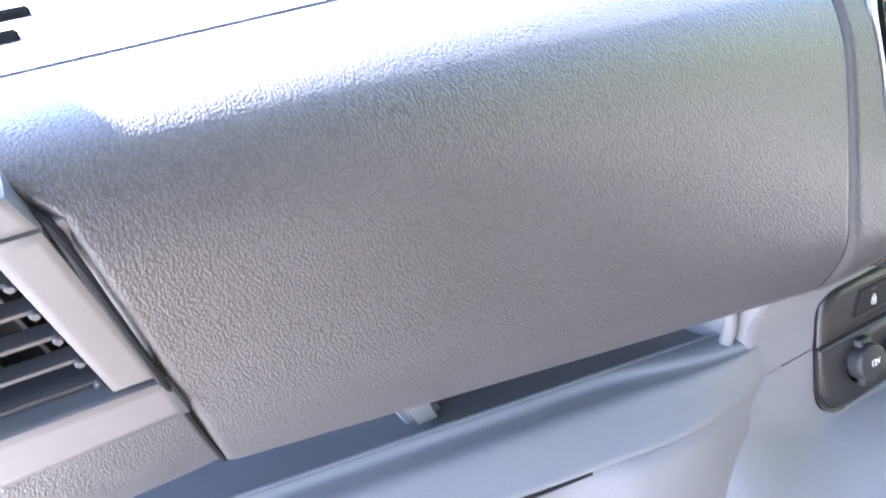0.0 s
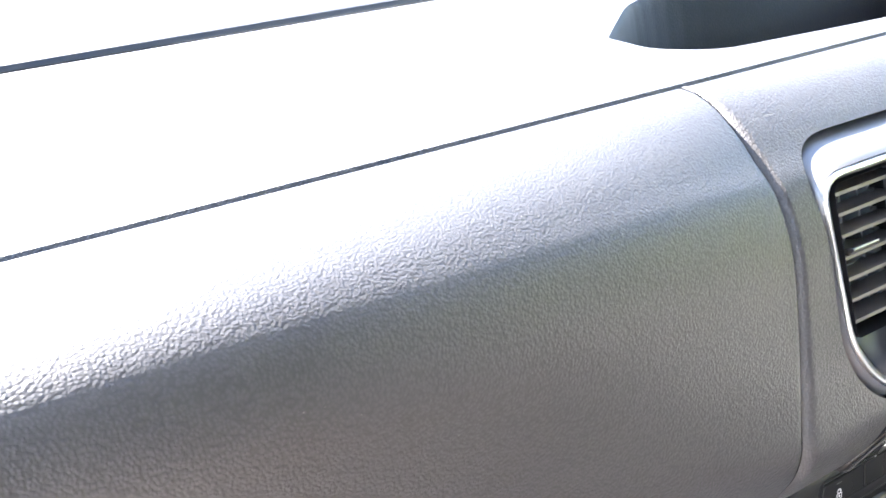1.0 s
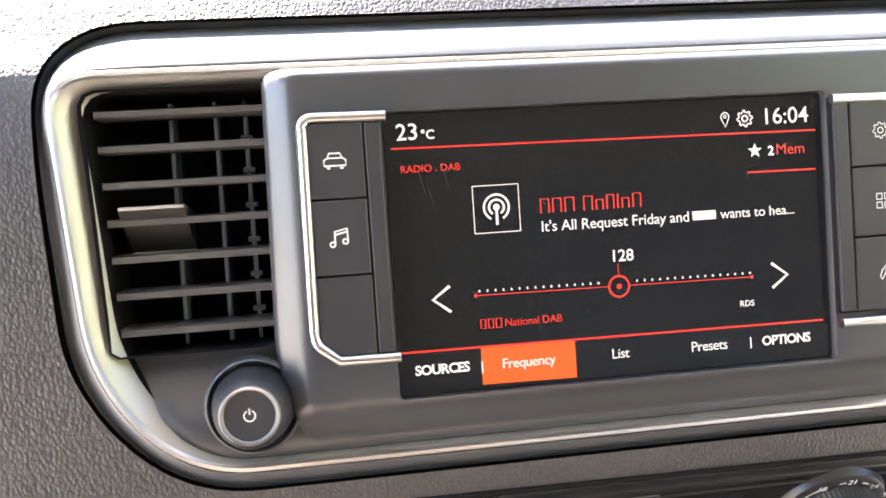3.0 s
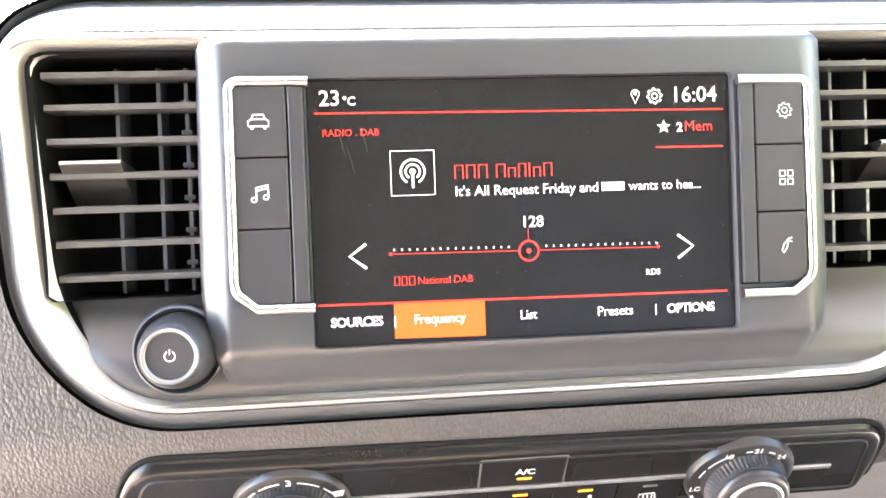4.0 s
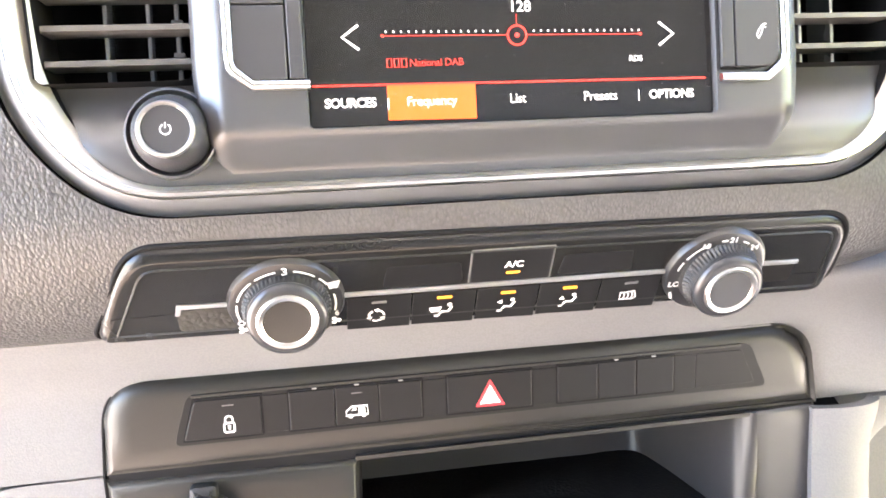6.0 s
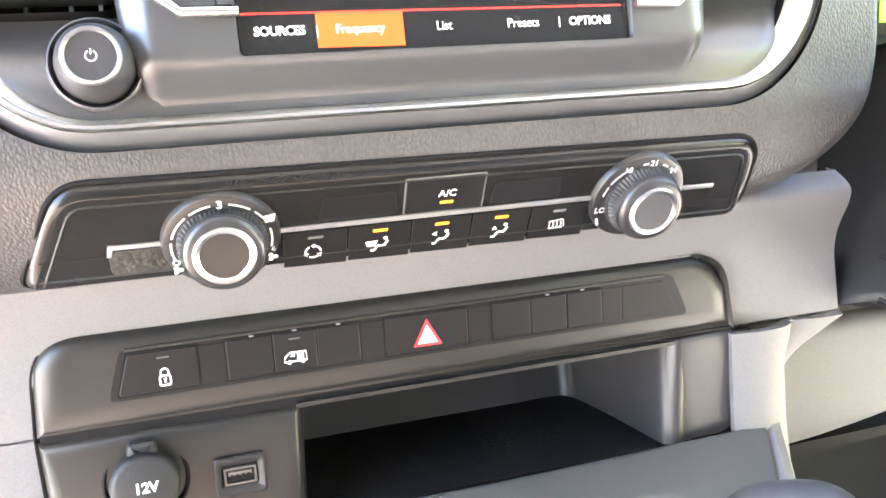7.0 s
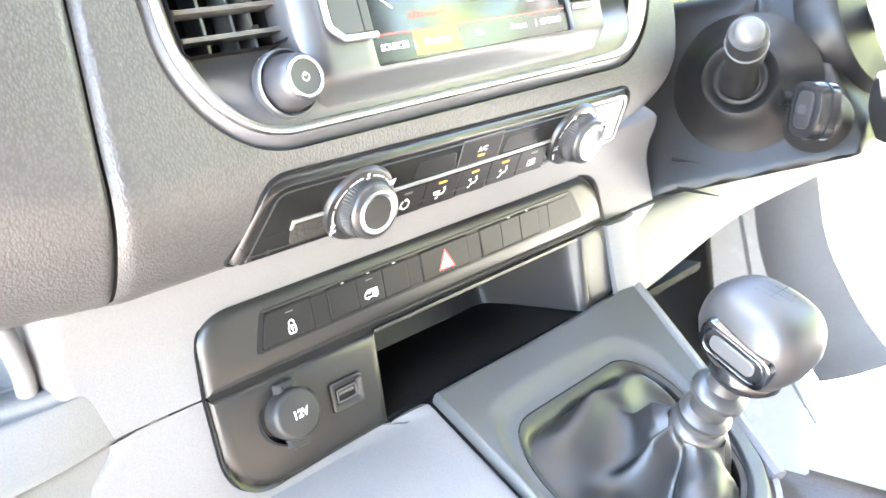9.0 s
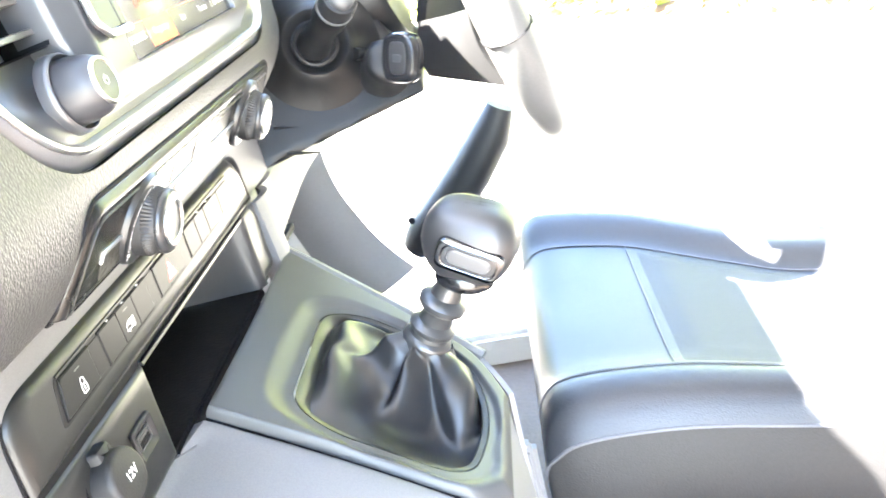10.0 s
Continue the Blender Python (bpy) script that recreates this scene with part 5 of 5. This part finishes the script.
part("shift_lines", bm, RUBBER, gk, smooth=0)
for ch, u, v in (("R", -9, 8), ("1", -3, 8), ("3", 3, 8), ("5", 9, 8), ("2", -3, -8), ("4", 3, -8), ("6", 9, -8)):
    words(ch, 4.6, u, v, KT, RUBBER, gk, w=.2)

# ---- steering column, stalk, key and wheel ----
column = thing("steering_column", "black steering column shroud with stalk", "steering column")


def shroud_section(y):
    """Outline of the shroud (x, z) at depth y: a flat underside and flanks that lean inwards."""
    zb, zt, xc = .62 + .164 * (.054 - y), .772, .398
    side = lambda z: .252 - .384 * (y - .054) + .442 * (z - .62)
    left = [(side(zb), zb), (side(zt - .03), zt - .03), (side(zt - .03) + .022, zt)]
    return resample(rounded(left + [(2 * xc - x, z) for x, z in left[::-1]], [.007, .022, .02, .02, .022, .007], 6), 120)


def shroud_row(o, y, grow=1.0):
    c = sum(o, Vector((0, 0))) / len(o)
    return [(c.x + (p.x - c.x) * grow, y + .6 * max(0, p.y - .66) * smooth01((.02 - y) / .08), c.y + (p.y - c.y) * grow) for p in o]


bm = bmesh.new()
loops_ = [shroud_row(shroud_section(.12 - .198 * k / 16), .12 - .198 * k / 16) for k in range(17)]
loops_ += [shroud_row(shroud_section(-.078), -.078 - d_, g_) for d_, g_ in ((.002, .985), (.003, .95), (.003, .75))]
prev = None
for lo_ in loops_:
    row = [bm.verts.new(p) for p in lo_]
    if prev:
        for k in range(120):
            bm.faces.new((prev[k], prev[(k + 1) % 120], row[(k + 1) % 120], row[k]))
    prev = row
bm.faces.new(prev)
bmesh.ops.recalc_face_normals(bm, faces=bm.faces[:])
part("shroud", bm, COLUMN, column, "black two-part shroud")
# frame on the shroud's passenger flank: along it towards the driver, up it, and out of it
FN = Vector((-.86, -.33, .38)).normalized()
FU = Vector((.408, -.901, .148)).normalized()
FV = FN.cross(FU).normalized()
if FV.z < 0:
    FV = -FV
SO, LO = Vector((.291, -.001, .710)), Vector((.314, -.049, .671))


def on_flank(o, u, v, w=0.0):
    return o + FU * u + FV * v + FN * w


PM = Matrix((FU, FV, FN)).transposed().to_4x4()
PM.translation = SO
part("collar_boss", lathe([(60, -21), (50, -15.5), (42, -10), (36, -4.5), (32, -.5), (29, 1.2), (26.5, .4), (23, -3), (20.5, -5), (18.5, -5.5)], PM @ MM, 56, cap=False), COLUMN, column, "raised moulded collar round the stalk")
u_lip = [on_flank(SO, .026 + .006 * k, -.0235 - .001 * k, -.001 - .0045 * k) for k in range(7)]
part("collar_lip", tube(u_lip, lambda t: .0050 * (1 - t) + .001, 10), COLUMN, column)
part("stalk_gasket", lathe([(21, -6), (20.4, -2.0), (18.5, -.8), (16.5, -2.0), (15.4, -5)], PM @ MM, 48, cap=False), RUBBER, column, "ribbed rubber stalk boot")
part("shroud_joint", tube([on_flank(LO, u_, v_, .0008) for u_, v_ in ((-.028, .052), (-.016, .050), (-.011, .040), (-.008, .026))], .0007, 6), DARK, column)
for v_, r_ in ((-.050, .002), (-.075, .0018)):
    part("shroud_rib", tube([on_flank(LO, -.112 + .008 * k, v_ + .045 - .0035 * k, -.0006) for k in range(5)], lambda t, r_=r_: r_ * (1 - t) + .0002, 6), COLUMN, column)
SM = (Vector((.215, -.050, .752)) - SO).normalized().to_track_quat("Z", "Y").to_matrix().to_4x4()
SM.translation = SO
SM = SM @ MM
part("stalk", lathe([(15, -8), (13.5, 8), (12.2, 18), (12, 48), (14.4, 52), (14.8, 72)], SM, 36), RUBBER, column, "black stalk")
part("stalk_band", lathe([(14.9, 71), (15.1, 73), (14.9, 74.4)], SM, 36), SILVER, column)
part("stalk_ring", lathe([(14.6, 74), (14.2, 88), (13.2, 91), (10.8, 91.5)], SM, 36), RUBBER, column)
part("stalk_tip", lathe([(10.9, 90), (10.6, 94), (8.6, 97), (5, 98.6), (1, 99)], SM, 36), plastic("stalk_tip_grey", (.06, .06, .062), .4), column, "grey stalk end")
key = thing("ignition_key", "black folding car key in the ignition", "car key")
kz = Vector((-.86, .36, .22)).normalized()
ky = (Vector((.10, -.16, 1)) - kz * kz.dot(Vector((.10, -.16, 1)))).normalized()
KY = Matrix((ky.cross(kz), ky, kz)).transposed().to_4x4()
KY.translation = Vector((.243, -.078, .690))
KY = KY @ MM
LM = PM.copy()
LM.translation = LO
part("lock_barrel", lathe([(27, -3), (25, 3), (21, 8), (19.5, 22), (18, 30), (15, 33), (8, 34)], LM @ MM, 40), RUBBER, key, "round black lock barrel")
part("blade", tube([LO + FN * .03, Vector((.262, -.072, .686)), KY @ Vector((0, 0, 0))], .003, 8), METAL, key)
fob_o = rounded([(-14, -20), (12, -20), (16, 0), (12, 20), (-14, 20), (-17, 0)], [10, 10, 15, 10, 10, 15], 6)
fob = part("fob", plate(fob_o, -9, 8, KY, 4), GLOSS, key, "glossy black key fob")
part("fob_seam", tube([KY @ Vector((p.x, p.y, -1)) for p in fob_o], .0007, 6, closed=True), DARK, fob)
part("fob_button", plate(rounded([(-7, -13), (7, -13), (8, 0), (7, 13), (-7, 13), (-8, 0)], 5, 5), 7, 9, KY, 1), RUBBER, fob, "raised dark button")
part("fob_button", plate(box2(-4, 4, -3, 3, 2), 9, 9.8, KY, .5), KEYCAP, fob)

wheel = thing("steering_wheel", "grey leatherette steering wheel", "steering wheel")
WM = Matrix.Translation((.398, -.149, .760)) @ Euler((radians(76), 0, 0)).to_matrix().to_4x4()
part("rim", tube([WM @ Vector((.186 * math.cos(2 * math.pi * k / 72), .186 * math.sin(2 * math.pi * k / 72), 0)) for k in range(72)], .0205, 16, closed=True), plastic("wheel_leatherette", (.10, .098, .095), .4, .2, 900), wheel, "dark leatherette rim")
for a in (200, 340):
    part("rim_joint", tube([WM @ Vector(((.186 + .0212 * math.cos(t)) * math.cos(radians(a)), (.186 + .0212 * math.cos(t)) * math.sin(radians(a)), .0212 * math.sin(t))) for t in (2 * math.pi * k / 16 for k in range(16))], .0008, 5, closed=True), DARK, wheel)
part("hub", lathe([(.040, -.030), (.064, -.008), (.066, .012), (.04, .022), (.001, .024)], WM, 40), RUBBER, wheel, "dark horn pad")
for a in (8, 172):
    o = [WM @ Vector((r * math.cos(radians(a)), r * math.sin(radians(a)), -.012 + .004 * r / .18)) for r in (.05, .08, .11, .14, .175)]
    part("spoke", tube(o, lambda t: .022 - .008 * math.sin(math.pi * t), 10, flat=.45), RUBBER, wheel, "dark spoke")
for sg in (-1, 1):
    q_ = [Vector((.398 + sg * dx, y_, z_)) for dx, y_, z_ in ((.173, -.138, .718), (.158, -.158, .650), (.066, -.088, .702), (.066, -.086, .652))]
    bm = solid(grid(lambda i, j: q_[0].lerp(q_[1], j).lerp(q_[2].lerp(q_[3], j), i) + Vector((0, .006 * math.sin(math.pi * j), 0)), 8, 8), .012)
    part("lower_spoke", bm, RUBBER, wheel, "broad dark lower spoke")
part("hub_boot", lathe([(.060, -.125), (.060, -.100), (.055, -.092), (.012, -.088), (.012, -.03)], WM, 48), COLUMN, wheel, "dark sleeve behind the hub")

# ---- driver's side ----
def driver_face(i, j):
    x = .205 + .66 * i
    P = [(.086, .9285), (.07, .965), (.05, .985), (.03, .97), (.05, .93), (.11, .90), (.12, .80), (.10, .74), (.085, .70), (.075, .66), (.07, .615), (.085, .60), (.12, .60)]
    p = catmull(P, j)
    return x, p.x + .02 * (1 - i) * smooth01((j - .4) / .2) + .16 * smooth01((i - .72) / .28), p.y
part("driver_pad", grid(driver_face, 30, 60), PAD, dashboard, "dark dash round the instruments")
cluster = thing("instrument_cluster", "dark instrument display with lit marks", "instrument cluster")
part("housing", boxm(.225, .60, .092, .13, .765, .90, .006), GLOSS, cluster, "glossy dark instrument housing")
for k in range(4):
    part("mark", boxm(.232 + .013 * k, .242 + .013 * k, .0905, .0925, .7745, .7785), UI_WHITE, cluster)
part("mark", boxm(.300, .312, .0905, .0925, .778, .79), glow("display_green", (.5, 1.0, .1), .03), cluster)
def knee_beam(i, j):
    x = .212 + .62 * i
    p = catmull([(.110, .610), (.100, .6105), (.091, .609), (.085, .604), (.083, .592), (.083, .565), (.084, .545), (.087, .534), (.094, .5285), (.12, .527)], j)
    return x, p.x - .02 * i, p.y + .03 * smooth01(i * 2.5) * smooth01((.60 - p.y) / .05) - .004
part("knee_panel", grid(knee_beam, 24, 40, flip=True), GREY, dashboard, "light grey knee panel under the column")
# near-black boxes give the driver's footwell its shade by colour
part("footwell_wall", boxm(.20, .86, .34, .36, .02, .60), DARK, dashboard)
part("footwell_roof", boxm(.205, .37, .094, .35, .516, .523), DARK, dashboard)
part("bulkhead_liner", boxm(-.84, .20, .28, .30, .02, .62), TRIM, dashboard)
sidepanel = thing("footwell_side_trim", "pale grey moulded trim at the driver's door opening", "door trim")
def sweep_panel(i, j):
    P = [(.250, .62), (.250, .50), (.245, .40), (.225, .325), (.20, .26), (.165, .20)]
    p = catmull(P, j)
    return .80 - .012 * math.sin(math.pi * i), p.x - .085 * i - .02 * j * i, p.y + .05 * i * j
part("panel", solid(grid(sweep_panel, 10, 40), .01), TRIM, sidepanel)
part("kick_panel", boxm(.806, .818, .20, .338, .02, .60, .004), BODY, sidepanel, "pale kick panel")
part("kick_seam", tube([(.803, .285, .58), (.803, .283, .45), (.803, .270, .33), (.803, .235, .22), (.803, .18, .12)], .003, 6), TRIM, sidepanel)
part("door_seal", tube([(.82, -.128, .482), (.82, -.105, .440), (.82, -.060, .384), (.82, -.010, .332), (.82, .035, .294), (.82, .058, .272)], lambda t: .036 - .014 * abs(2 * t - 1) ** 3, 12), RUBBER, sidepanel, "black rubber door seal")
part("seal_bolt", lathe([(.006, 0), (.006, .004), (.003, .005)], Matrix.Translation((.792, .045, .335)) @ Euler((0, radians(-90), 0)).to_matrix().to_4x4(), 12), DARK, sidepanel)

seat = thing("driver_seat", "grey leatherette driver's seat with pale cloth insert", "car seat")
def cushion(i, j):
    # i across, j from under the front edge to the back
    P = [(-.150, .20), (-.134, .26), (-.127, .31), (-.136, .345), (-.170, .363), (-.26, .362), (-.36, .345), (-.48, .325), (-.68, .315)]
    p = catmull(P, j)
    x = .168 + (.460 - .42 * min(.26, max(0, -.16 - p.x))) * i
    top = smooth01((j - .22) / .2)
    edge = .022 * max(0, 1 - min(i, 1 - i) / .05) ** 2
    bol = .012 * math.exp(-((i - .10) / .07) ** 2) + .020 * smooth01((i - (.80 - .10 * smooth01((j - .62) / .3))) / .14)
    return x, p.x + .008 * i, p.y + (bol - edge) * top
part("cushion", grid(cushion, 60, 60, flip=True), SEAT, seat, "grey leatherette cushion")
def insert(i, j):
    x, y, z = cushion(.13 + (.67 - .10 * j) * i, .625 + .34 * j)
    puff = .006 * min(1, 8 * min(i, 1 - i, j, 1 - j))
    return x, y, z - .002 + puff
part("insert", grid(insert, 40, 40, flip=True), SEATMID, seat, "pale cloth centre insert")
for i0 in (.13, .80):
    part("seam", tube([Vector(cushion(i0 - (.10 if i0 > .5 else 0) * max(0, .30 + .64 * k / 24 - .625) / .34, .30 + .64 * k / 24)) + Vector((0, 0, .001)) for k in range(25)], .0009, 6), STITCH, seat)
part("seam", tube([Vector(cushion(.13 + .67 * k / 20, .625)) + Vector((0, 0, .001)) for k in range(21)], .0009, 6), STITCH, seat)
for i0 in (0.0, 1.0):
    part("piping", tube([Vector(cushion(i0, .12 + .85 * k / 40)) for k in range(41)], .0016, 8), STITCH, seat, "pale piping")
for i0, sg in ((0.0, -1), (1.0, 1)):
    bm = grid(lambda a, b: Vector(cushion(i0, .1 + .9 * a)) + Vector((sg * .014 * math.sin(math.pi * b), 0, -b * .17)), 40, 10, flip=sg > 0)
    part("side_bolster", bm, SEATSIDE, seat, "leatherette side coloured darker for shade")
part("base", boxm(.20, .60, -.64, -.18, .05, .20, .01), RUBBER, seat, "black seat base")
def back(i, j):
    x = .172 + .458 * i
    z = .33 + .66 * j
    return x, -.66 - .18 * j - .05 * (1 - (2 * i - 1) ** 4) + .012 * math.sin(math.pi * j), z
part("backrest", solid(grid(back, 30, 40, flip=True), .11), SEAT, seat, "grey leatherette backrest")
part("side_trim", boxm(.142, .162, -.124, -.100, .10, .365, .006, 3), TRIM, seat, "grey plastic side trim")
part("lever", boxm(.150, .162, -.26, -.15, .19, .225, .005), RUBBER, seat, "black seat lever")

# ---- cab shell ----
part_ = lambda n, b, m, l, c: tagged(part(n, b, m), l, c, kind="structure")
part_("floor", boxm(-.95, .90, -1.30, .36, -.03, .0, .002), CARPET, "dark brownish rubber cab floor", "floor")
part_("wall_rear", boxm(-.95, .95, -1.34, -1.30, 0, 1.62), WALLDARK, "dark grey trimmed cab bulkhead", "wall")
part_("ceiling", boxm(-.97, .97, -1.34, -.17, 1.60, 1.64), ROOF, "pale cloth headlining", "ceiling")
part_("sill_left", boxm(-1.0, -.92, -.78, .36, -.08, .06, .01), BODY, "white door sill at the open passenger door", "door sill")
part_("pillar_rear_left", boxm(-1.0, -.93, -1.30, -.78, 0, 1.62), TRIM, "grey trimmed door pillar", "pillar")
part_("roof_rail", boxm(-1.0, -.96, -.78, -.10, 1.50, 1.62), ROOF, "pale roof rail", "roof rail")
# unseen; darker than the left pillar so the screen mirrors it dark
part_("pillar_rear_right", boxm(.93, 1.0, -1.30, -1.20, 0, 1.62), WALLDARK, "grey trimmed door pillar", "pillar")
part_("sill", boxm(.86, .95, -1.19, .36, -.08, .06, .01), BODY, "white door sill", "door sill")
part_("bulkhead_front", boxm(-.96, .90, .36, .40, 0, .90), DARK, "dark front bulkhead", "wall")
for sg in (-1, 1):
    pil = part("windscreen_pillar", tube([(sg * .93, .84, .93), (sg * .915, .60, 1.15), (sg * .898, .33, 1.40), (sg * .86, -.17, 1.62)], .042, 12), ROOF)
    tagged(pil, "pale trimmed windscreen pillar", "pillar", "windscreen pillars", "structure")
part_("roof_header", boxm(-.86, .86, -.19, -.12, 1.56, 1.64, .01), ROOF, "pale windscreen header", "header")
gl = bpy.data.materials.new("windscreen_glass")
gl.use_nodes = True
t_ = gl.node_tree
t_.nodes.clear()
o_n, mx_, tr_, gs_ = (t_.nodes.new("ShaderNode" + k) for k in ("OutputMaterial", "MixShader", "BsdfTransparent", "BsdfGlossy"))
mx_.inputs[0].default_value = .07
tr_.inputs[0].default_value = (.93, .95, .94, 1)
gs_.inputs["Roughness"].default_value = .02
t_.links.new(tr_.outputs[0], mx_.inputs[1])
t_.links.new(gs_.outputs[0], mx_.inputs[2])
t_.links.new(mx_.outputs[0], o_n.inputs[0])
ws = part("windscreen", solid(grid(lambda i, j: (-.9 + 1.8 * i, .83 - .70 * j - .28 * j * j + .10 * (1 - (2 * i - 1) ** 2) * (1 - j), .965 + .635 * j), 16, 12), .004), gl)
tagged(ws, "clear sloping windscreen", "windscreen", kind="structure").visible_shadow = False
part_("windscreen_seal", tube([(-.95 + 1.9 * k / 40, .80 + .10 * (1 - (2 * k / 40 - 1) ** 2), .972) for k in range(41)], .010, 8), RUBBER, "black windscreen seal", "seal")
# out of view; added so its shadow dims the yard at the right
bm = boxm(-.99, .99, -4.25, -1.345, -.30, 1.70, .03)
part_("van_body", bm, BODY, "unseen white load body added behind the cab to shade the yard", "van body")
part_("bonnet", solid(grid(lambda i, j: (-.9 + 1.8 * i, .86 + .65 * j, .955 - .22 * j ** 1.6 - .05 * (2 * i - 1) ** 4), 16, 12, flip=False), .01), BODY, "white painted bonnet", "bonnet")

# ---- outside ----
def ground_mat(name, c0, c1, sc):
    m, t, b = base_mat(name, c0, .9)
    n = t.nodes.new("ShaderNodeTexNoise")
    n.inputs["Scale"].default_value, n.inputs["Detail"].default_value = sc, 8
    g = t.nodes.new("ShaderNodeNewGeometry")
    t.links.new(g.outputs["Position"], n.inputs["Vector"])
    mx = t.nodes.new("ShaderNodeMix")
    mx.data_type = "RGBA"
    mx.inputs["A"].default_value, mx.inputs["B"].default_value = (*c0, 1), (*c1, 1)
    t.links.new(n.outputs["Fac"], mx.inputs["Factor"])
    t.links.new(mx.outputs["Result"], b.inputs["Base Color"])
    bp = t.nodes.new("ShaderNodeBump")
    bp.inputs["Distance"].default_value = .01
    t.links.new(n.outputs["Fac"], bp.inputs["Height"])
    t.links.new(bp.outputs[0], b.inputs["Normal"])
    return m
part_("ground", grid(lambda i, j: (-2500 + 5000 * i, -2500 + 5000 * j, -.62), 2, 2), ground_mat("pale_concrete", (.24, .225, .205), (.33, .315, .29), 3), "pale sunlit concrete yard", "ground")
LEAF, lt, lb_ = base_mat("sunlit_leaves", (.16, .22, .035), .6)
oi = lt.nodes.new("ShaderNodeNewGeometry")
rp = lt.nodes.new("ShaderNodeValToRGB")
rp.color_ramp.elements[0].color = (.09, .13, .018, 1)
rp.color_ramp.elements[1].color = (.36, .40, .07, 1)
lt.links.new(oi.outputs["Random Per Island"], rp.inputs[0])
lt.links.new(rp.outputs[0], lb_.inputs["Base Color"])


def hedge(pts, height, n, depth=1.0):
    rng = np.random.RandomState(7)
    verts, faces = [], []
    segs = [(Vector(a), Vector(b)) for a, b in zip(pts, pts[1:])]
    total = sum((b - a).length for a, b in segs)
    for a, b in segs:
        for _ in range(int(n * (b - a).length / total)):
            f = rng.rand()
            c = a.lerp(b, f)
            d = (b - a).normalized()
            nrm = Vector((-d.y, d.x))
            top = height * (.82 + .18 * math.sin(c.x * 1.9 + c.y * 1.3) * math.sin(c.y * 2.7 + 1)) * (1 + .7 * math.exp(-((c.y + 5.0) / 3.0) ** 2))
            z = -.60 + top * rng.rand() ** .8
            c = c + nrm * depth * (rng.rand() - .5) * (1.15 - .5 * (z + .6) / height)
            s = .05 + .06 * rng.rand()
            e = Euler(rng.rand(3) * 6.3).to_matrix()
            k = len(verts)
            for q in ((-.5, 0, 0), (0, -.28, .06), (.5, 0, 0), (0, .28, .06)):
                verts.append(Vector((c.x, c.y, z)) + e @ (Vector(q) * s * 2))
            faces.append((k, k + 1, k + 2, k + 3))
    me = bpy.data.meshes.new("hedge")
    me.from_pydata(verts, [], faces)
    me.materials.append(LEAF)
    return me


hd = new("hedge", hedge([(-2.5, -8.5), (1.0, -7.2), (3.2, -5.5), (6.6, -1.7), (9.2, .4), (11, 5), (9, 10), (4.5, 11)], 3.1, 42000))
tagged(hd, "sunlit yellow-green garden hedge along the yard", "hedge", kind="stuff")
soil = grid(lambda i, j: (3.0 + 6.0 * i + .55 * (j - .5), -5.2 + 5.2 * i - .7 * (j - .5), -.612 + .09 * math.sin(math.pi * j)), 12, 4)
tagged(part("soil_bed", soil, ground_mat("dry_soil", (.060, .034, .018), (.12, .072, .040), 6)), "dry brown soil bed under the hedge", "flower bed", kind="structure")
